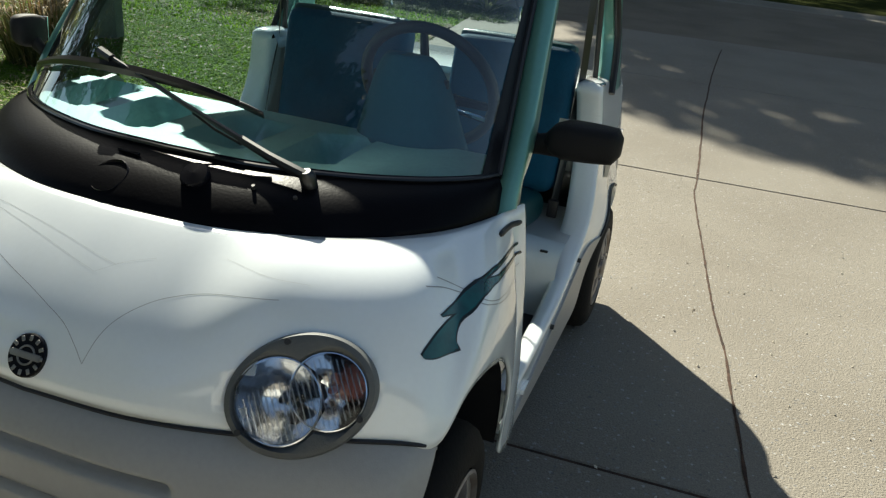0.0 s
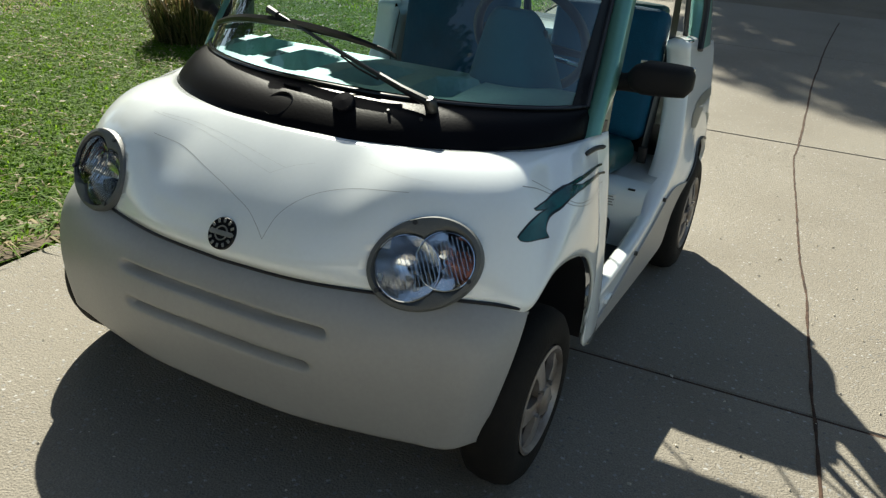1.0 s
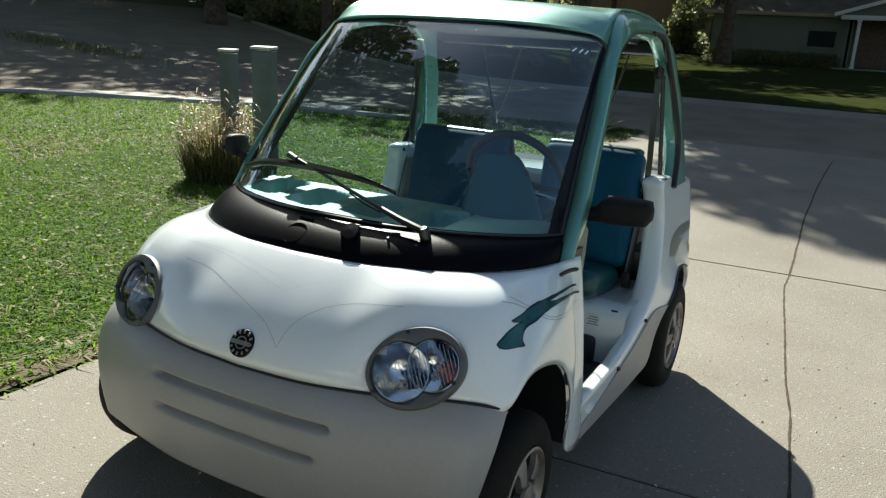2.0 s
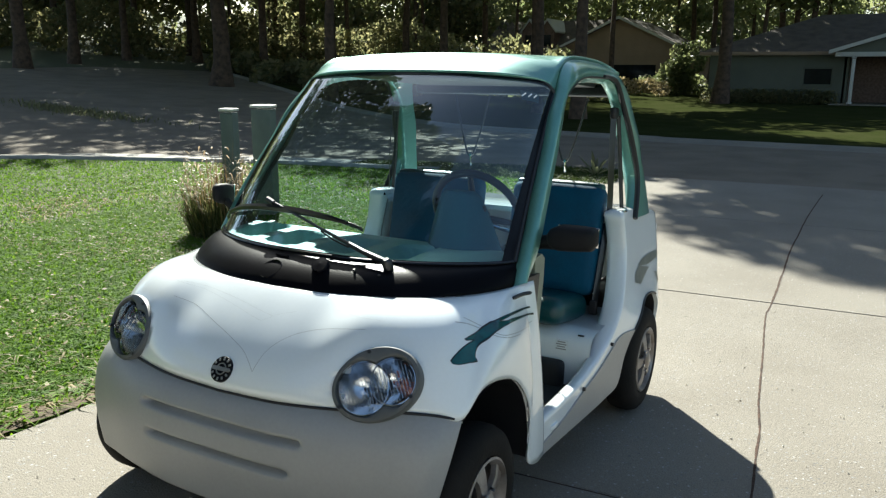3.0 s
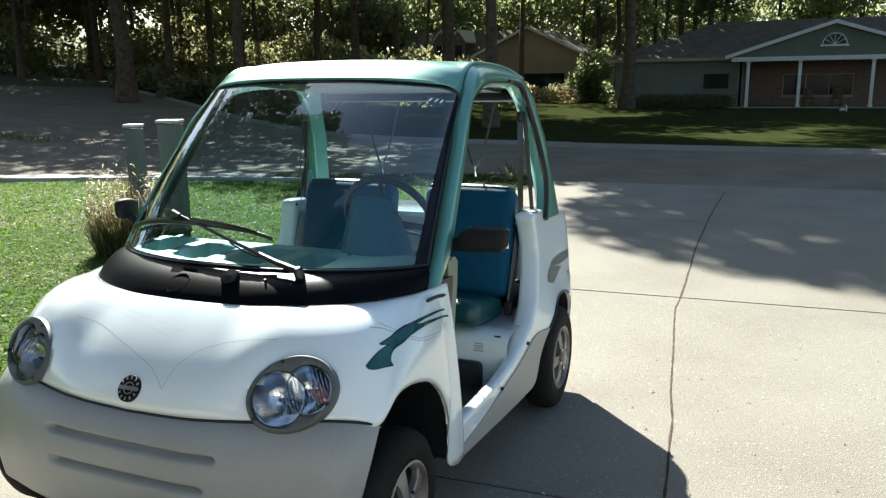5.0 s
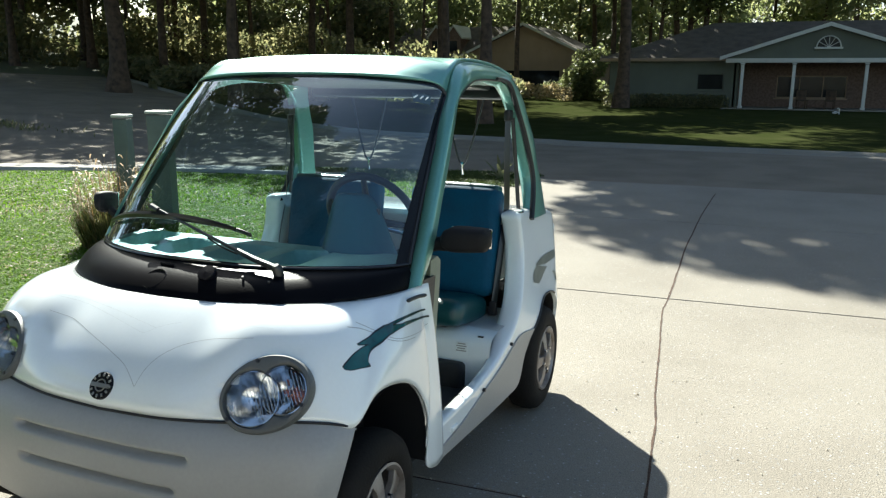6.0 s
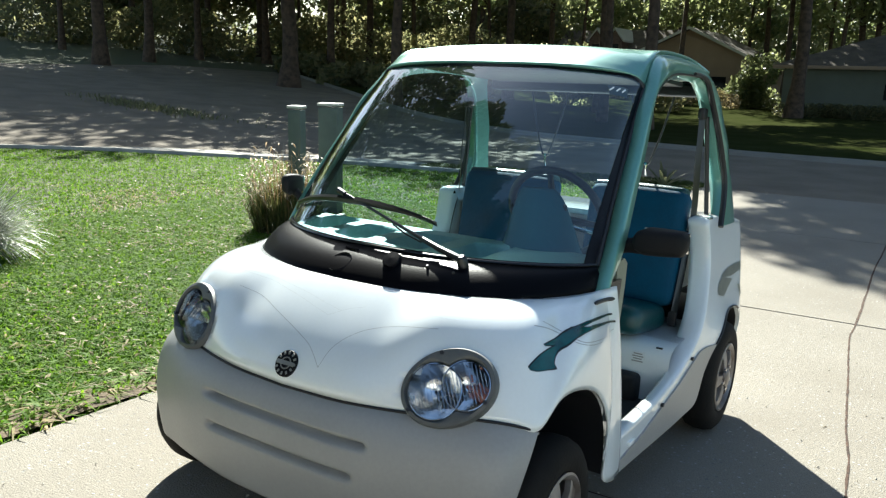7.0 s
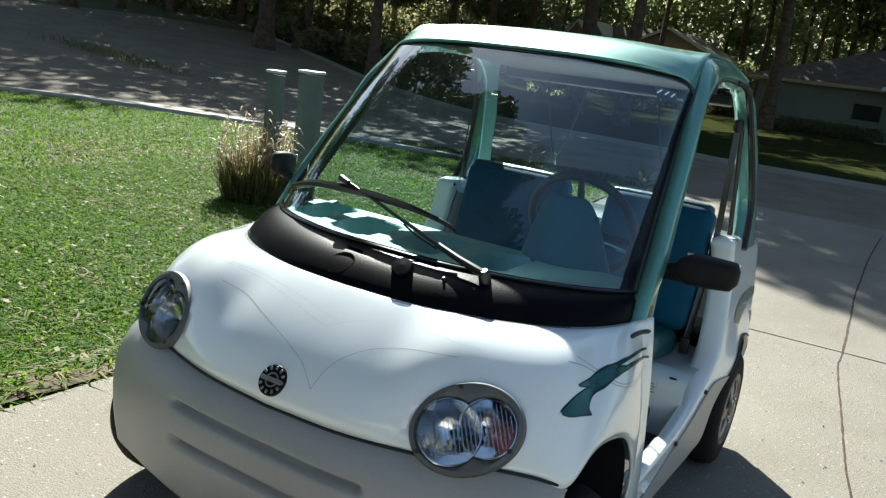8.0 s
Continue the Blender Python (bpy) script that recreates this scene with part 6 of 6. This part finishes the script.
thick(part("roof", bm, SHINGLE, house, "weathered grey shingle roof", smooth=False), 0.12, 1.0)
part("soffit", block((E1 - E0, F1 - F0, 0.05), ((E0 + E1) / 2, ym, WH - 0.04)), TRIM, house, smooth=False)
part("fascia", block((E1 - E0, 0.05, 0.18), ((E0 + E1) / 2, F0 - 0.02, WH + 0.02), 0.01), TANWALL, house, "dull tan eaves board")
# porch gable
GX, GW, GZ = 3.95, 4.8, 2.42
bm = slab([(GX - GW, -1.25, GZ + 0.18), (GX + GW, -1.25, GZ + 0.18), (GX, -1.25, GZ + 1.72)], (0, 0.12, 0))
part("gable", bm, STUCCO, house, "grey-green gable over the porch", smooth=False)
for s in (-1, 1):
    part("gable_roof", slab([(GX, -1.45, GZ + 1.80), (GX + s * (GW + 0.25), -1.45, GZ + 0.20), (GX + s * (GW + 0.25), 3.6, GZ + 0.20), (GX, 3.6, GZ + 1.80)], (0, 0, 0.12)), SHINGLE, house, smooth=False)
    part("barge_board", slab([(GX, -1.50, GZ + 1.74), (GX + s * (GW + 0.3), -1.50, GZ + 0.10), (GX + s * (GW + 0.3), -1.50, GZ + 0.28), (GX, -1.50, GZ + 1.93)], (0, 0.05, 0)), TRIM, house, "white barge board", smooth=False)
part("porch_beam", block((2 * GW, 0.2, 0.22), (GX, -1.2, GZ + 0.08), 0.01), TRIM, house)
part("porch_floor", block((2 * GW + 0.2, 3.2, 0.12), (GX, 0.45, 0.0), 0.01), CONCRETE, house)
for x in (0.0, 2.47, 5.77, 8.2):
    col = new("column")
    col.parent = house
    tagged(col, "white porch column")
    part("shaft", block((0.16, 0.16, GZ - 0.28), (x, -1.2, (GZ - 0.28) / 2 + 0.14), 0.02), TRIM, col)
    part("capital", block((0.22, 0.22, 0.08), (x, -1.2, GZ - 0.08), 0.02), TRIM, col)
    part("plinth", block((0.22, 0.22, 0.12), (x, -1.2, 0.12), 0.02), TRIM, col)
fan = new("fanlight")
fan.parent = house
tagged(fan, "half-round louvred gable vent")
part("pane", slab([(GX + 0.52 * math.cos(math.pi * k / 16), -1.28, GZ + 0.72 + 0.52 * math.sin(math.pi * k / 16)) for k in range(17)], (0, 0.02, 0)), WINDOWDARK, fan, smooth=False)
bm = bmesh.new()
for k in range(7):
    a = math.pi * k / 6
    tube([(GX, -1.30, GZ + 0.72), (GX + 0.52 * math.cos(a), -1.30, GZ + 0.72 + 0.52 * math.sin(a))], 0.016, 6, bm)
tube([(GX + 0.55 * math.cos(math.pi * k / 16), -1.30, GZ + 0.72 + 0.55 * math.sin(math.pi * k / 16)) for k in range(17)], 0.03, 6, bm)
part("bars", bm, TRIM, fan)
part("sill", block((1.3, 0.1, 0.10), (GX, -1.30, GZ + 0.68), 0.01), TRIM, fan)

r = np.random.RandomState(8)
v, f = leaf_cloud([(-6.9 + 0.35 * k, 43.2 + r.normal(0, 0.08), fall(9) + 0.38) for k in range(18)], [0.5] * 18, 5200, 0.11, 41, 0.9)
tagged(raw("hedge", v, f, SHRUB), "low dark clipped hedge below the house wall", "hedge")
for x, s in ((3.0, 1.0), (4.3, -1.0)):
    ch = thing("porch_chair", pose(x, 43.5, fall(9) + 0.115, 0, 0, 12 * s), "dark wooden porch chair on the porch floor", "chair", "porch chairs")
    part("seat", block((0.5, 0.5, 0.06), (0, 0, 0.42), 0.02), BARK, ch)
    part("backrest", block((0.5, 0.06, 0.5), (0, 0.24, 0.70), 0.02), BARK, ch)
    for a in (-0.21, 0.21):
        for b in (-0.21, 0.21):
            part("leg", block((0.05, 0.05, 0.40), (a, b, 0.20), 0.008), BARK, ch)
orn = thing("garden_ornament", pose(4.35, 38.5, fall(9) + 0.05), "small white garden ornament on the far lawn", "ornament")
bm = tube([(0.1, 0, 0.02), (0.11, 0, 0.15), (0.1, 0, 0.27), (0.05, 0, 0.30), (0.02, 0, 0.25)], 0.028, 8)
tube([(-0.18, 0, 0.07), (-0.05, 0, 0.10), (0.08, 0, 0.11)], [0.03, 0.07, 0.03], 8, bm)
part("body", bm, TRIM, orn)

# ---- tan house further off ----
tan = thing("house", pose(-17.2, 60, fall(9) + 0.05), "tan gabled house half hidden by trees", "house")
part("wall", slab([(-5.0, 0, 0), (5.8, 0, 0), (5.8, 0, 2.9), (0, 0, 5.55), (-5.0, 0, 3.3)], (0, 9, 0)), TANWALL, tan, "tan gable wall", smooth=False)
for s, x1, z1 in ((-1, -5.6, 3.05), (1, 6.5, 2.62)):
    part("roof", slab([(0, -0.4, 5.62), (x1, -0.4, z1), (x1, 9.4, z1), (0, 9.4, 5.62)], (0, 0, 0.14)), SHINGLE, tan, smooth=False)
    part("barge_board", slab([(0, -0.46, 5.58), (x1, -0.46, z1 - 0.06), (x1, -0.46, z1 + 0.14), (0, -0.46, 5.80)], (0, 0.05, 0)), TRIM, tan, "pale barge board", smooth=False)
part("wing", block((7.5, 8.0, 3.0), (-8.7, 5.5, 1.5)), TANWALL, tan, smooth=False)
part("roof", slab([(-12.8, 1.0, 3.0), (-4.6, 1.0, 3.0), (-1.0, 5.5, 5.75), (-12.8, 5.5, 5.75)], (0, 0, 0.14)), SHINGLE, tan, smooth=False)
part("roof", slab([(-12.8, 10.0, 3.0), (-4.6, 10.0, 3.0), (-1.0, 5.5, 5.75), (-12.8, 5.5, 5.75)], (0, 0, 0.14)), SHINGLE, tan, smooth=False)
for x in (-8.3, -6.7):
    dm = new("dormer")
    dm.parent = tan
    tagged(dm, "small brick-red dormer with white trim")
    part("front", slab([(x - 0.65, 1.6, 3.2), (x + 0.65, 1.6, 3.2), (x + 0.65, 1.6, 4.9), (x, 1.6, 5.7), (x - 0.65, 1.6, 4.9)], (0, 3.5, 0)), BRICK, dm, smooth=False)
    for s in (-1, 1):
        part("trim", slab([(x, 1.5, 5.72), (x + s * 0.8, 1.5, 4.72), (x + s * 0.8, 1.5, 4.86), (x, 1.5, 5.88)], (0, 3.7, 0)), TRIM, dm, smooth=False)
    part("pane", block((0.7, 0.05, 0.9), (x, 1.59, 4.1)), WINDOWDARK, dm, smooth=False)
# flat dark panel in place of the garage's shaded interior
part("garage_dark_panel", block((4.4, 0.08, 2.1), (0.8, -0.03, 1.05), 0.01), WINDOWDARK, tan, "dark panel standing for the shade inside the garage")
v, f = leaf_cloud([(-11.0 + r.normal(0, 0.8), 54 + r.normal(0, 0.6), fall(9) + r.uniform(0.6, 3.0)) for k in range(14)], [0.9] * 14, 5000, 0.22, 43, 0.9)
tagged(raw("shrub", v, f, LEAVES), "tall sunlit green shrub beside the houses", "shrub")
v, f = leaf_cloud([(-21 + 0.9 * k + r.normal(0, 0.2), 50 + r.normal(0, 0.3), fall(9) + r.uniform(0.3, 0.8)) for k in range(12)], [0.6] * 12, 3500, 0.18, 44, 0.9)
tagged(raw("shrub", v, f, DRYGRASS), "low pale shrub border before the tan house", "shrub")

# plain unseen wall and roof facing the driveway, added for bounced light and reflections
bounce_wall = part("wall_south", block((24, 0.25, 2.7), (4.0, -6.6, fall(-8) + 1.32), 0.0), TRIM, None, smooth=False)
tagged(bounce_wall, "plain unseen wall added to close the driveway and bounce sunlight", "wall", kind="structure")
bm = slab([(-8.6, -6.0, fall(-8) + 2.62), (16.6, -6.0, fall(-8) + 2.62), (16.6, -11.4, fall(-8) + 4.6), (-8.6, -11.4, fall(-8) + 4.6)], (0, 0, 0.12))
tagged(part("roof_south", bm, SHINGLE, None, smooth=False), "plain unseen shingle roof added over the closing wall", "roof", kind="structure")
